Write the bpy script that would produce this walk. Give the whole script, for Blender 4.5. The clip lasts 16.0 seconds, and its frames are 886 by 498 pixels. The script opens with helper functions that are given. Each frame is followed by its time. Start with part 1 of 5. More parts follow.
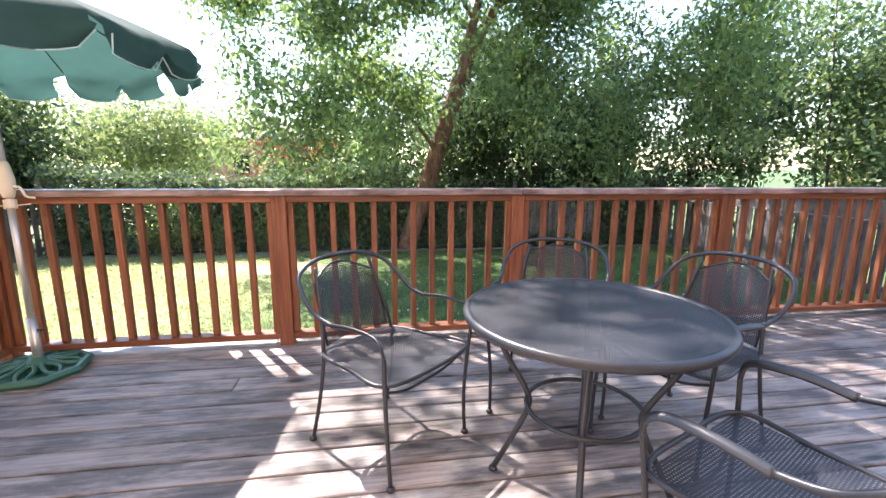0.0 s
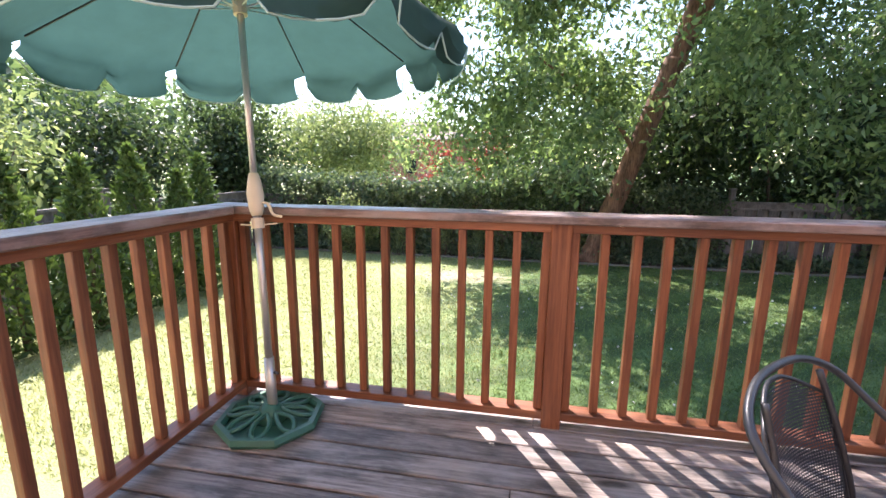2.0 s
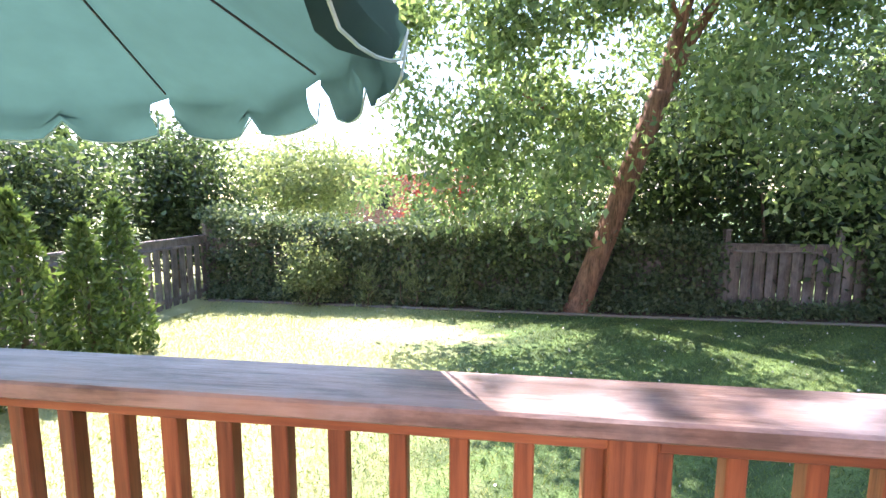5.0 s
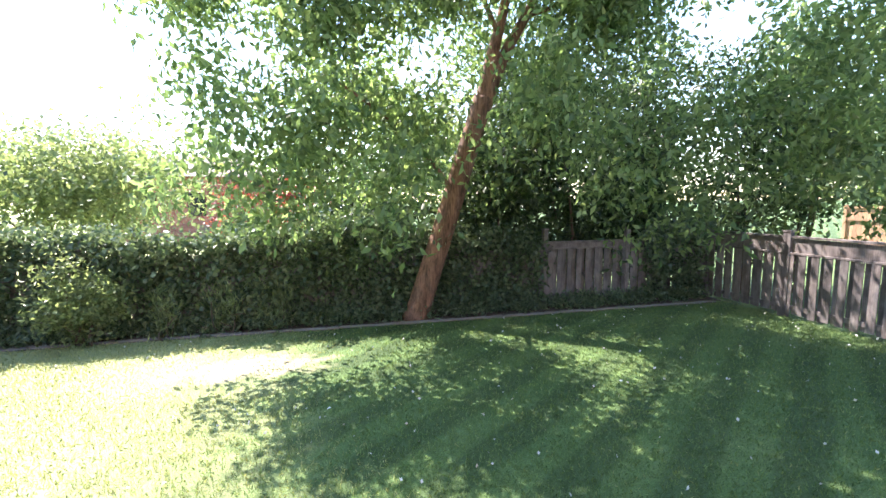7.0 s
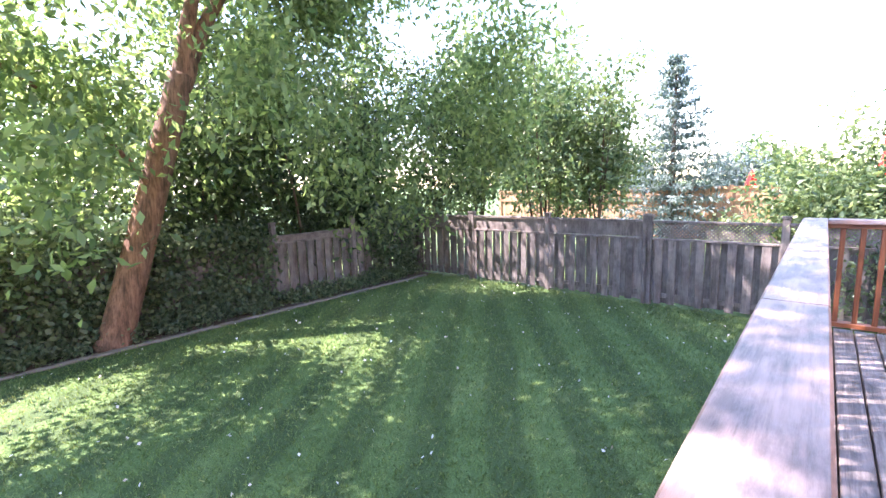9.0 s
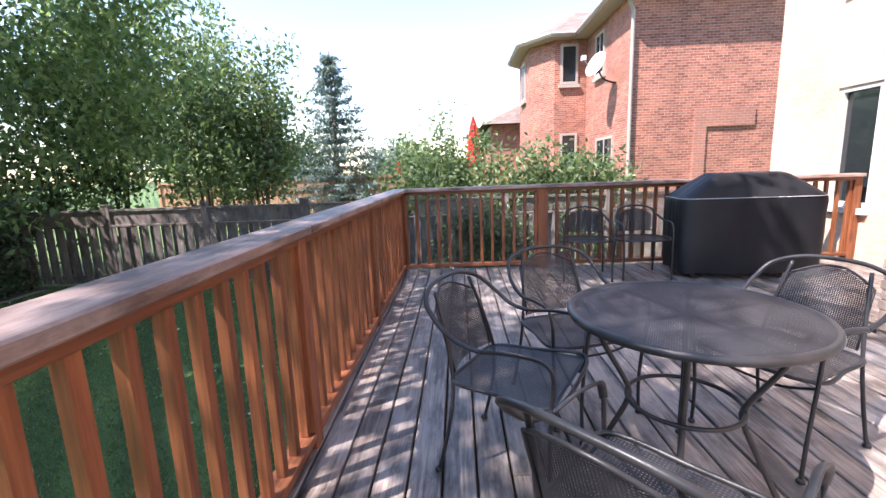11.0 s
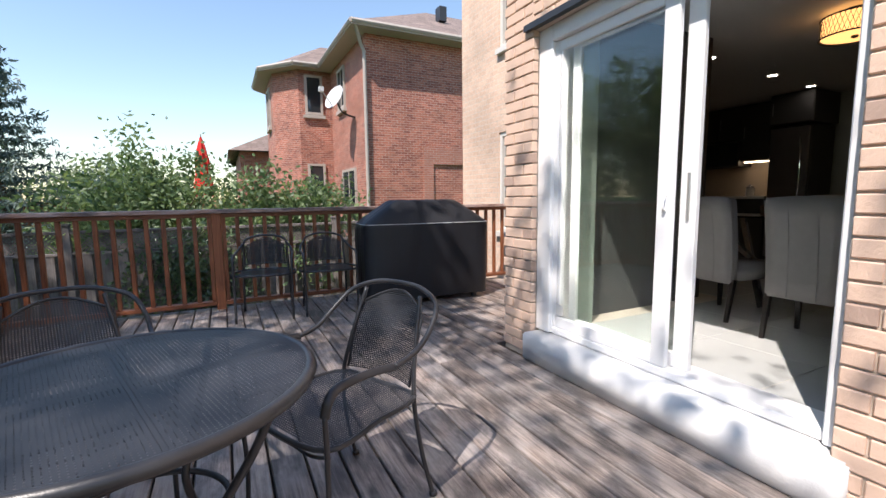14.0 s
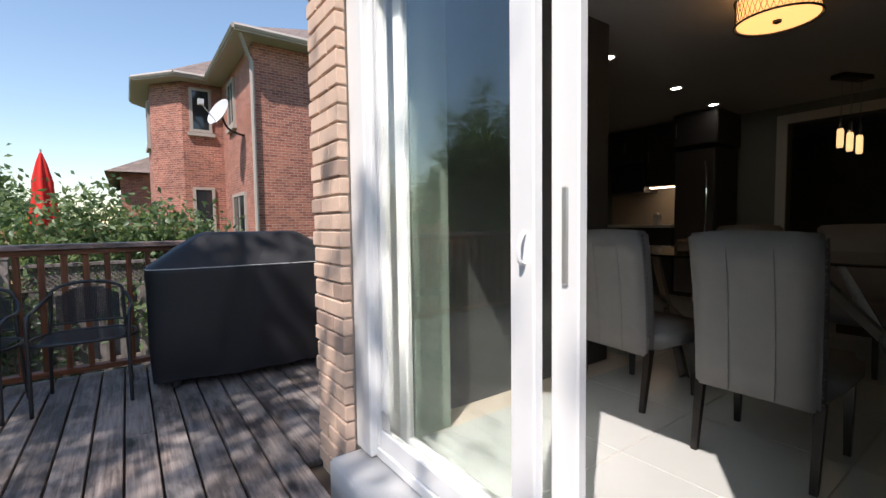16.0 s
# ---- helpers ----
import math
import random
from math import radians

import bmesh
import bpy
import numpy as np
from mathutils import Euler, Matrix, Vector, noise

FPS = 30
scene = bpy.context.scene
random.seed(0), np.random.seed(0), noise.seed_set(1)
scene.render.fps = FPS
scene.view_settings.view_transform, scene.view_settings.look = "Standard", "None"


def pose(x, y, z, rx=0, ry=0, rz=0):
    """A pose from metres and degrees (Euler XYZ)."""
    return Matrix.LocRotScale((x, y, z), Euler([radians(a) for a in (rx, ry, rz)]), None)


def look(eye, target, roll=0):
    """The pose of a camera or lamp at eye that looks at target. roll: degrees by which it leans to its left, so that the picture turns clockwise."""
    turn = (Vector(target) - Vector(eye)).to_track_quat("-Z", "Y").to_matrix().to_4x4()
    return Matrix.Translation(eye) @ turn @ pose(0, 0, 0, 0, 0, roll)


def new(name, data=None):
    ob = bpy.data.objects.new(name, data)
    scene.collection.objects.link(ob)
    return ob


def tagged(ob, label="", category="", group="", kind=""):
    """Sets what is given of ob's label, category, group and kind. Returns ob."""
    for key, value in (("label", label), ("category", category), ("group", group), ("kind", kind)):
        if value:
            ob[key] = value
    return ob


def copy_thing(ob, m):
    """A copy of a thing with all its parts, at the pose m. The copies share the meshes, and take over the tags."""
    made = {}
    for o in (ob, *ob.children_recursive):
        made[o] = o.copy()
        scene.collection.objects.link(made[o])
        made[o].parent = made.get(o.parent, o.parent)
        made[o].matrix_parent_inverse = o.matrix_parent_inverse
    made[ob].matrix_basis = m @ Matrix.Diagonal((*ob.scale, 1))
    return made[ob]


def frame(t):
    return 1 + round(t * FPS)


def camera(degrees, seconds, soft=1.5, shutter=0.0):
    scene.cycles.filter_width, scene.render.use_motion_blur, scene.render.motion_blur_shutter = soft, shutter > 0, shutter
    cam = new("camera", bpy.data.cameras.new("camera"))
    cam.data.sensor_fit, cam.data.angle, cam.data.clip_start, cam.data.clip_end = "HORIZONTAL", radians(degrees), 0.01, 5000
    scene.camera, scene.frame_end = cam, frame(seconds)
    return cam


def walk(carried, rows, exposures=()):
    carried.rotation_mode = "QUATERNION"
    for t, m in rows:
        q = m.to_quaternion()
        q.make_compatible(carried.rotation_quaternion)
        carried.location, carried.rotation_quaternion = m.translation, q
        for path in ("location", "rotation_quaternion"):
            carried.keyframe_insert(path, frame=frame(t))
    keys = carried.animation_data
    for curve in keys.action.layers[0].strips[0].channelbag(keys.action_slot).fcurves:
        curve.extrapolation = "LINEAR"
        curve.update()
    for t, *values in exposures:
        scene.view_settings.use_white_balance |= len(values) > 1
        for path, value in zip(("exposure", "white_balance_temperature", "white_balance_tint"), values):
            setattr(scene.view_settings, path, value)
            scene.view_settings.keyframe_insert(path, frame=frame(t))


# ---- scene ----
EXP = 0.4
cam = camera(90.8, 16.0)
PATH = [
    (0, (-0.194, 0.306, 1.185), (0.108, 2.248, 0.815), 0.3),
    (0.5, (-0.37, 0.539, 1.187), (-0.305, 2.502, 0.809), 0.4),
    (1, (-0.544, 0.758, 1.215), (-0.677, 2.718, 0.841), 0.5),
    (1.5, (-0.793, 0.985, 1.233), (-1.072, 2.929, 0.852), 0.7),
    (2, (-0.977, 1.224, 1.25), (-1.327, 3.156, 0.871), 0.6),
    (2.5, (-1.115, 1.515, 1.272), (-1.503, 3.439, 0.889), 0.6),
    (3, (-1.238, 1.776, 1.286), (-1.637, 3.699, 0.907), 0.6),
    (3.2, (-1.287, 1.879, 1.296), (-1.684, 3.802, 0.918), 0.6),
    (5.3, (-1.005, 2.496, 1.428), (-1.175, 4.477, 1.207), -0.1),
    (5.5, (-0.98, 2.564, 1.43), (-1.064, 4.551, 1.211), 0.1),
    (6, (-0.953, 2.776, 1.434), (-0.801, 4.76, 1.231), -0.7),
    (6.5, (-0.92, 2.946, 1.433), (-0.607, 4.91, 1.216), -0.2),
    (7, (-0.886, 3.087, 1.437), (-0.421, 5.02, 1.217), -0.4),
    (7.5, (-0.884, 3.192, 1.445), (-0.189, 5.055, 1.225), -0.7),
    (8, (-0.932, 3.248, 1.455), (0.075, 4.96, 1.214), -1.0),
    (8.5, (-0.966, 3.274, 1.453), (0.294, 4.804, 1.189), -1.3),
    (9, (-0.987, 3.194, 1.445), (0.504, 4.497, 1.162), -1.8),
    (9.5, (-1.017, 3.06, 1.374), (0.684, 4.069, 1.077), -2.2),
    (10, (-1.068, 2.806, 1.313), (0.775, 3.513, 0.996), -2.9),
    (10.2, (-1.074, 2.733, 1.313), (0.815, 3.303, 0.986), -3.0),
    (12.3, (-1.069, 2.181, 1.1), (0.836, 1.675, 0.759), -0.5),
    (12.5, (-1.036, 2.116, 1.095), (0.849, 1.536, 0.76), -0.6),
    (13, (-0.92, 1.929, 1.103), (0.917, 1.203, 0.79), -0.5),
    (13.5, (-0.821, 1.707, 1.106), (0.981, 0.884, 0.831), -0.6),
    (14, (-0.707, 1.423, 1.128), (1.071, 0.536, 0.896), -0.7),
    (14.5, (-0.529, 1.155, 1.13), (1.234, 0.233, 0.927), -0.8),
    (15, (-0.34, 0.893, 1.147), (1.393, -0.091, 0.978), -0.7),
    (15.5, (-0.167, 0.557, 1.151), (1.514, -0.518, 1.015), -0.8),
    (16, (-0.001, 0.241, 1.153), (1.618, -0.928, 1.038), -0.8),
]
walk(cam, [(t, look(eye, target, roll)) for t, eye, target, roll in PATH],
     exposures=((0, EXP + 1.66, 6500, 18), (1.0, EXP + 1.48, 6500, 18), (3.2, EXP + 1.26, 6500, 25), (5.5, EXP + 2.03, 6500, 25), (7.0, EXP + 1.78, 6500, 19),
                (8.0, EXP + 2.28, 6500, 26), (9.2, EXP + 2.42, 6500, 30), (10.2, EXP + 1.68, 6500, 25), (12.3, EXP + 0.82, 6500, 15), (13.2, EXP + 0.62, 6500, 14),
                (14.2, EXP + 0.08, 6500, 13), (15.0, EXP - 0.2, 6500, 12), (16.0, EXP - 0.05, 6500, 13)))

# ---------------------------------------------------------------- light
SUN_WAY = Vector((-0.375, 0.59, 1.0)).normalized()
world = bpy.data.worlds.new("sky")
scene.world = world
world.use_nodes = True
wn = world.node_tree.nodes
sky = wn.new("ShaderNodeTexSky")
sky.sky_type = "NISHITA"
sky.sun_disc = False
sky.sun_elevation = math.asin(SUN_WAY.z)
sky.sun_rotation = math.atan2(SUN_WAY.x, SUN_WAY.y)
sky.air_density, sky.dust_density, sky.ozone_density = 1.3, 0.25, 2.2
wn["Background"].inputs["Strength"].default_value = 0.15
world.node_tree.links.new(sky.outputs[0], wn["Background"].inputs["Color"])

sun = new("sun", bpy.data.lights.new("sun", "SUN"))
sun.data.energy, sun.data.angle, sun.data.color = 5.0, radians(0.53), (1.0, 0.925, 0.85)
sun.matrix_world = look(SUN_WAY * 40, (0, 0, 0))


# ---------------------------------------------------------------- materials
def nodes_of(name):
    m = bpy.data.materials.new(name)
    m.use_nodes = True
    return m, m.node_tree.nodes, m.node_tree.links, m.node_tree.nodes["Principled BSDF"]


def ramp_node(n, stops):
    r = n.new("ShaderNodeValToRGB")
    el = r.color_ramp.elements
    while len(el) < len(stops):
        el.new(0.5)
    for e, (p, c) in zip(el, stops):
        e.position, e.color = p, (*c, 1)
    return r


def shifted(n, l, stretch=(1, 1, 1), spread=7.0):
    """Object coordinates, moved by a random amount for each object."""
    tc, oi, mp, ad = n.new("ShaderNodeTexCoord"), n.new("ShaderNodeObjectInfo"), n.new("ShaderNodeMapping"), n.new("ShaderNodeVectorMath")
    sc = n.new("ShaderNodeVectorMath")
    sc.operation = "SCALE"
    sc.inputs[0].default_value = (spread, spread * 1.7, spread * 0.6)
    l.new(oi.outputs["Random"], sc.inputs["Scale"])
    l.new(tc.outputs["Object"], ad.inputs[0])
    l.new(sc.outputs[0], ad.inputs[1])
    l.new(ad.outputs[0], mp.inputs["Vector"])
    mp.inputs["Scale"].default_value = stretch
    return mp.outputs[0], oi.outputs["Random"]


def noise_node(n, l, vec, scale, detail=4, rough=0.55):
    t = n.new("ShaderNodeTexNoise")
    t.inputs["Scale"].default_value, t.inputs["Detail"].default_value, t.inputs["Roughness"].default_value = scale, detail, rough
    l.new(vec, t.inputs["Vector"])
    return t.outputs["Fac"]


def mixc(n, l, fac, a, b, kind="MIX"):
    m = n.new("ShaderNodeMix")
    m.data_type, m.blend_type = "RGBA", kind
    for sock, v in ((m.inputs["Factor"], fac), (m.inputs["A"], a), (m.inputs["B"], b)):
        if isinstance(v, (int, float)):
            sock.default_value = v
        elif isinstance(v, tuple):
            sock.default_value = (*v, 1)
        else:
            l.new(v, sock)
    return m.outputs["Result"]


def bump(n, l, b, height, strength, dist=0.01):
    bp = n.new("ShaderNodeBump")
    bp.inputs["Strength"].default_value, bp.inputs["Distance"].default_value = strength, dist
    l.new(height, bp.inputs["Height"])
    l.new(bp.outputs[0], b.inputs["Normal"])


def plain(name, colour, rough=0.5, metal=0.0, vary=0.15, scale=6.0, bumps=0.1, fine=60.0, spec=0.5):
    """A surface with soft blotches, a fine grain and a slight relief."""
    m, n, l, b = nodes_of(name)
    v, r = shifted(n, l)
    big, small = noise_node(n, l, v, scale, 5), noise_node(n, l, v, fine, 3)
    dark = tuple(c * (1 - vary) for c in colour)
    light = tuple(min(1, c * (1 + vary)) for c in colour)
    c1 = mixc(n, l, big, dark, light)
    c2 = mixc(n, l, small, c1, colour)
    l.new(c2, b.inputs["Base Color"])
    b.inputs["Roughness"].default_value, b.inputs["Metallic"].default_value = rough, metal
    b.inputs["Specular IOR Level"].default_value = spec
    if bumps:
        bump(n, l, b, small, bumps, 0.004)
    return m


def wood(name, light, mid, dark, along="x", rough=0.6, knots=0.55, grey=None, bump_s=0.35, fine=22, stain=0.0):
    """Sawn timber: long grain, knots, blotches, each piece of its own tone."""
    m, n, l, b = nodes_of(name)
    st = {"x": (1.2, fine, fine), "y": (fine, 1.2, fine), "z": (fine, fine, 1.2)}[along]
    sk = {"x": (2.2, 7, 7), "y": (7, 2.2, 7), "z": (7, 7, 2.2)}[along]
    v, r = shifted(n, l, st)
    grain = noise_node(n, l, v, 2.6, 6, 0.65)
    tone = ramp_node(n, [(0.28, dark), (0.5, mid), (0.72, light)])
    l.new(grain, tone.inputs[0])
    vk, _ = shifted(n, l, sk)
    vo = n.new("ShaderNodeTexVoronoi")
    vo.inputs["Scale"].default_value = 1.0
    l.new(vk, vo.inputs["Vector"])
    kr = ramp_node(n, [(0.10, (1, 1, 1)), (0.2, (0, 0, 0))])
    l.new(vo.outputs["Distance"], kr.inputs[0])
    kf = n.new("ShaderNodeMath")
    kf.operation = "MULTIPLY"
    kf.inputs[1].default_value = knots
    l.new(kr.outputs[0], kf.inputs[0])
    c = mixc(n, l, kf.outputs[0], tone.outputs[0], tuple(x * 0.45 for x in dark))
    vb, _ = shifted(n, l, (1, 1, 1))
    blot = noise_node(n, l, vb, 3.0, 5, 0.6)
    if grey:
        gr = ramp_node(n, [(0.42, (0, 0, 0)), (0.62, (1, 1, 1))])
        l.new(blot, gr.inputs[0])
        gm = n.new("ShaderNodeMath")
        gm.operation = "MULTIPLY"
        gm.inputs[1].default_value = 0.6
        l.new(gr.outputs[0], gm.inputs[0])
        c = mixc(n, l, gm.outputs[0], c, grey)
    rr = ramp_node(n, [(0.0, (0.72, 0.72, 0.72)), (1.0, (1.12, 1.1, 1.08))])
    l.new(r, rr.inputs[0])
    c = mixc(n, l, 1.0, c, rr.outputs[0], "MULTIPLY")
    if stain:
        vs, _ = shifted(n, l, {"x": (0.5, 1.6, 1), "y": (1.6, 0.5, 1), "z": (1, 1, 0.5)}[along], 11.0)
        sn = noise_node(n, l, vs, 5.0, 7, 0.68)
        sr = ramp_node(n, [(0.40, (1 - stain,) * 3), (0.54, (1.0, 1.0, 1.0)), (0.70, (1.22, 1.17, 1.12))])
        l.new(sn, sr.inputs[0])
        c = mixc(n, l, 1.0, c, sr.outputs[0], "MULTIPLY")
    l.new(c, b.inputs["Base Color"])
    ro = ramp_node(n, [(0.3, (rough - 0.12,) * 3), (0.7, (min(1, rough + 0.15),) * 3)])
    l.new(blot, ro.inputs[0])
    l.new(ro.outputs[0], b.inputs["Roughness"])
    bump(n, l, b, grain, bump_s, 0.004)
    return m


def leaf_mat(name, dark, light, glow=0.5, rough=0.45):
    """Thin leaves: they scatter light on both sides and let part of it through."""
    m, n, l, b = nodes_of(name)
    ge = n.new("ShaderNodeNewGeometry")
    rp = ramp_node(n, [(0.0, dark), (0.6, tuple((a + c) / 2 for a, c in zip(dark, light))), (1.0, light)])
    l.new(ge.outputs["Random Per Island"], rp.inputs[0])
    l.new(rp.outputs[0], b.inputs["Base Color"])
    b.inputs["Roughness"].default_value = rough
    tr = n.new("ShaderNodeBsdfTranslucent")
    tc = mixc(n, l, 1.0, rp.outputs[0], (1.5, 1.45, 0.95), "MULTIPLY")
    l.new(tc, tr.inputs["Color"])
    mx = n.new("ShaderNodeMixShader")
    mx.inputs[0].default_value = glow
    l.new(b.outputs[0], mx.inputs[1])
    l.new(tr.outputs[0], mx.inputs[2])
    l.new(mx.outputs[0], n["Material Output"].inputs["Surface"])
    return m


def brickwork(name, stops, mortar, axis="xz", bw=0.215, bh=0.075):
    """Brick courses for walls that stay far off."""
    m, n, l, b = nodes_of(name)
    tc, sp, cb = n.new("ShaderNodeTexCoord"), n.new("ShaderNodeSeparateXYZ"), n.new("ShaderNodeCombineXYZ")
    l.new(tc.outputs["Object"], sp.inputs[0])
    ad = n.new("ShaderNodeMath")
    ad.operation = "ADD"
    l.new(sp.outputs["X"], ad.inputs[0])
    l.new(sp.outputs["Y"], ad.inputs[1])
    l.new(ad.outputs[0] if axis == "both" else sp.outputs["X" if axis == "xz" else "Y"], cb.inputs["X"])
    l.new(sp.outputs["Z"], cb.inputs["Y"])
    br = n.new("ShaderNodeTexBrick")
    br.inputs["Scale"].default_value = 1.0
    br.inputs["Brick Width"].default_value, br.inputs["Row Height"].default_value = bw, bh
    br.inputs["Mortar Size"].default_value, br.inputs["Mortar Smooth"].default_value = 0.006, 0.2
    br.inputs["Color1"].default_value, br.inputs["Color2"].default_value = (*stops[0], 1), (*stops[1], 1)
    br.inputs["Mortar"].default_value = (*mortar, 1)
    l.new(cb.outputs[0], br.inputs["Vector"])
    nz = noise_node(n, l, tc.outputs["Object"], 1.1, 5)
    nf = noise_node(n, l, tc.outputs["Object"], 45, 3)
    rp = ramp_node(n, [(0.3, (0.78, 0.78, 0.78)), (0.7, (1.15, 1.12, 1.1))])
    l.new(nz, rp.inputs[0])
    c = mixc(n, l, 1.0, br.outputs["Color"], rp.outputs[0], "MULTIPLY")
    rf = ramp_node(n, [(0.3, (0.85, 0.85, 0.85)), (0.7, (1.1, 1.1, 1.1))])
    l.new(nf, rf.inputs[0])
    c = mixc(n, l, 1.0, c, rf.outputs[0], "MULTIPLY")
    l.new(c, b.inputs["Base Color"])
    b.inputs["Roughness"].default_value = 0.85
    inv = n.new("ShaderNodeMath")
    inv.operation = "SUBTRACT"
    inv.inputs[0].default_value = 1.0
    l.new(br.outputs["Fac"], inv.inputs[1])
    bump(n, l, b, inv.outputs[0], 0.6, 0.01)
    return m


def glow(name, colour, strength):
    m, n, l, b = nodes_of(name)
    b.inputs["Base Color"].default_value = (*colour, 1)
    b.inputs["Emission Color"].default_value, b.inputs["Emission Strength"].default_value = (*colour, 1), strength
    return m


def glassy(name, tint=(0.9, 0.95, 0.93), rough=0.0):
    m, n, l, b = nodes_of(name)
    b.inputs["Base Color"].default_value = (*tint, 1)
    b.inputs["Transmission Weight"].default_value, b.inputs["Roughness"].default_value, b.inputs["IOR"].default_value = 1.0, rough, 1.45
    return m


DECKWOOD = wood("weathered_deck", (0.48, 0.415, 0.378), (0.285, 0.235, 0.21), (0.065, 0.047, 0.040), "x", 0.44, 1.0, (0.38, 0.36, 0.355), 0.6, 24, 0.6)
RAILWOOD = wood("stained_cedar_upright", (0.34, 0.13, 0.055), (0.235, 0.080, 0.034), (0.115, 0.036, 0.016), "z", 0.5, 0.4)
RAILWOOD_X = wood("stained_cedar_long", (0.34, 0.13, 0.055), (0.235, 0.080, 0.034), (0.115, 0.036, 0.016), "x", 0.5, 0.4)
CAPWOOD = wood("worn_cap", (0.40, 0.28, 0.245), (0.31, 0.205, 0.175), (0.10, 0.058, 0.046), "x", 0.42, 1.0, (0.42, 0.36, 0.36), 0.8, 17, 0.55)
FENCEWOOD = wood("grey_fence", (0.27, 0.235, 0.225), (0.18, 0.155, 0.148), (0.085, 0.07, 0.068), "z", 0.85, 0.4, (0.29, 0.265, 0.26), 0.4, 26, 0.35)
NEWFENCE = wood("new_fence", (0.55, 0.34, 0.20), (0.45, 0.26, 0.15), (0.30, 0.16, 0.09), "z", 0.8, 0.3)
IRON = plain("black_iron", (0.028, 0.029, 0.033), 0.38, 0.0, 0.3, 20, 0.12, 160)
MESHIRON = plain("iron_mesh", (0.026, 0.028, 0.034), 0.5, 0.0, 0.2, 20, 0.0, 160, 0.35)
PIPING = plain("pale_piping", (0.35, 0.50, 0.45), 0.8, 0.0, 0.1)
POLEMETAL = plain("pole_metal", (0.62, 0.61, 0.58), 0.32, 0.7, 0.15, 12, 0.05, 90)
CREAM = plain("cream_plastic", (0.72, 0.62, 0.46), 0.45)
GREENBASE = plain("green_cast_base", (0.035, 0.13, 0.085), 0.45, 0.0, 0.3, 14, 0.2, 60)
COVER = plain("black_vinyl", (0.013, 0.014, 0.018), 0.5, 0.0, 0.35, 8, 0.35, 40)
WHITE = plain("white_vinyl", (0.80, 0.80, 0.80), 0.35, 0.0, 0.04, 4, 0.03, 40)
CONCRETE = plain("painted_concrete", (0.70, 0.70, 0.70), 0.7, 0.0, 0.12, 5, 0.35, 70)
BARK = wood("bark", (0.40, 0.23, 0.155), (0.27, 0.145, 0.092), (0.09, 0.048, 0.032), "z", 0.9, 0.5, None, 1.0, 14, 0.45)
TWIG = plain("twig_bark", (0.12, 0.085, 0.06), 0.9)
SOIL = plain("soil", (0.07, 0.05, 0.035), 0.95, 0.0, 0.5, 5, 0.8, 45)
STONE = plain("edging_stone", (0.20, 0.17, 0.145), 0.85, 0.0, 0.3, 9, 0.5, 40)
BUFF = plain("buff_brick", (0.69, 0.495, 0.38), 0.85, 0.0, 0.28, 7, 0.6, 55)
DARKBUFF = plain("dark_flashed_brick", (0.44, 0.31, 0.245), 0.85, 0.0, 0.3, 7, 0.6, 55)
MORTAR = plain("mortar", (0.52, 0.44, 0.37), 0.95, 0.0, 0.15, 20, 0.5, 120)
BUFFWALL = brickwork("buff_brickwork", ((0.74, 0.555, 0.43), (0.67, 0.48, 0.365)), (0.66, 0.57, 0.50), "both")
REDWALL = brickwork("red_brickwork", ((0.46, 0.18, 0.125), (0.25, 0.088, 0.066)), (0.48, 0.39, 0.33), "both")
PALEBRICK = brickwork("pale_red_brickwork", ((0.42, 0.19, 0.14), (0.36, 0.15, 0.11)), (0.40, 0.33, 0.29), "both")
SHINGLE = brickwork("roof_shingle", ((0.26, 0.20, 0.175), (0.19, 0.145, 0.125)), (0.12, 0.095, 0.08), "both", 0.3, 0.14)
EAVE = plain("beige_eave", (0.40, 0.35, 0.31), 0.6)
TRIM = plain("white_trim", (0.68, 0.66, 0.62), 0.5)
DARKGLASS = plain("dark_window", (0.02, 0.025, 0.03), 0.06, 0.0, 0.1, 1, 0.0, 5, 0.8)
GLASS = glassy("pane_glass")
REDCLOTH = plain("red_canvas", (0.62, 0.035, 0.03), 0.85, 0.0, 0.2, 8, 0.2, 200, 0.2)
DISHGREY = plain("dish_grey", (0.55, 0.55, 0.55), 0.5)
L_MAPLE = leaf_mat("maple_leaf", (0.070, 0.130, 0.055), (0.27, 0.37, 0.17), 0.58)
L_DARK = leaf_mat("dense_leaf", (0.018, 0.038, 0.018), (0.095, 0.150, 0.060), 0.40)
L_BRIGHT = leaf_mat("light_leaf", (0.12, 0.18, 0.085), (0.32, 0.38, 0.20), 0.48)
L_IVY = leaf_mat("ivy_leaf", (0.045, 0.085, 0.048), (0.19, 0.25, 0.145), 0.38, 0.35)
L_CEDAR = leaf_mat("cedar_leaf", (0.045, 0.09, 0.025), (0.14, 0.22, 0.06), 0.3)
L_SPRUCE = leaf_mat("spruce_needle", (0.055, 0.095, 0.085), (0.20, 0.27, 0.26), 0.2)
L_BUSH = leaf_mat("bush_leaf", (0.065, 0.12, 0.058), (0.23, 0.31, 0.15), 0.42)
L_RED = leaf_mat("red_leaf", (0.16, 0.03, 0.03), (0.42, 0.09, 0.07), 0.4)
L_GRASS = leaf_mat("grass_blade", (0.068, 0.130, 0.042), (0.20, 0.29, 0.10), 0.35)
# straw-toned copy of the blades, sunlit brightness held in the colour
L_SUNGRASS = leaf_mat("sunlit_grass_blade", (0.22, 0.27, 0.11), (0.43, 0.45, 0.22), 0.35)


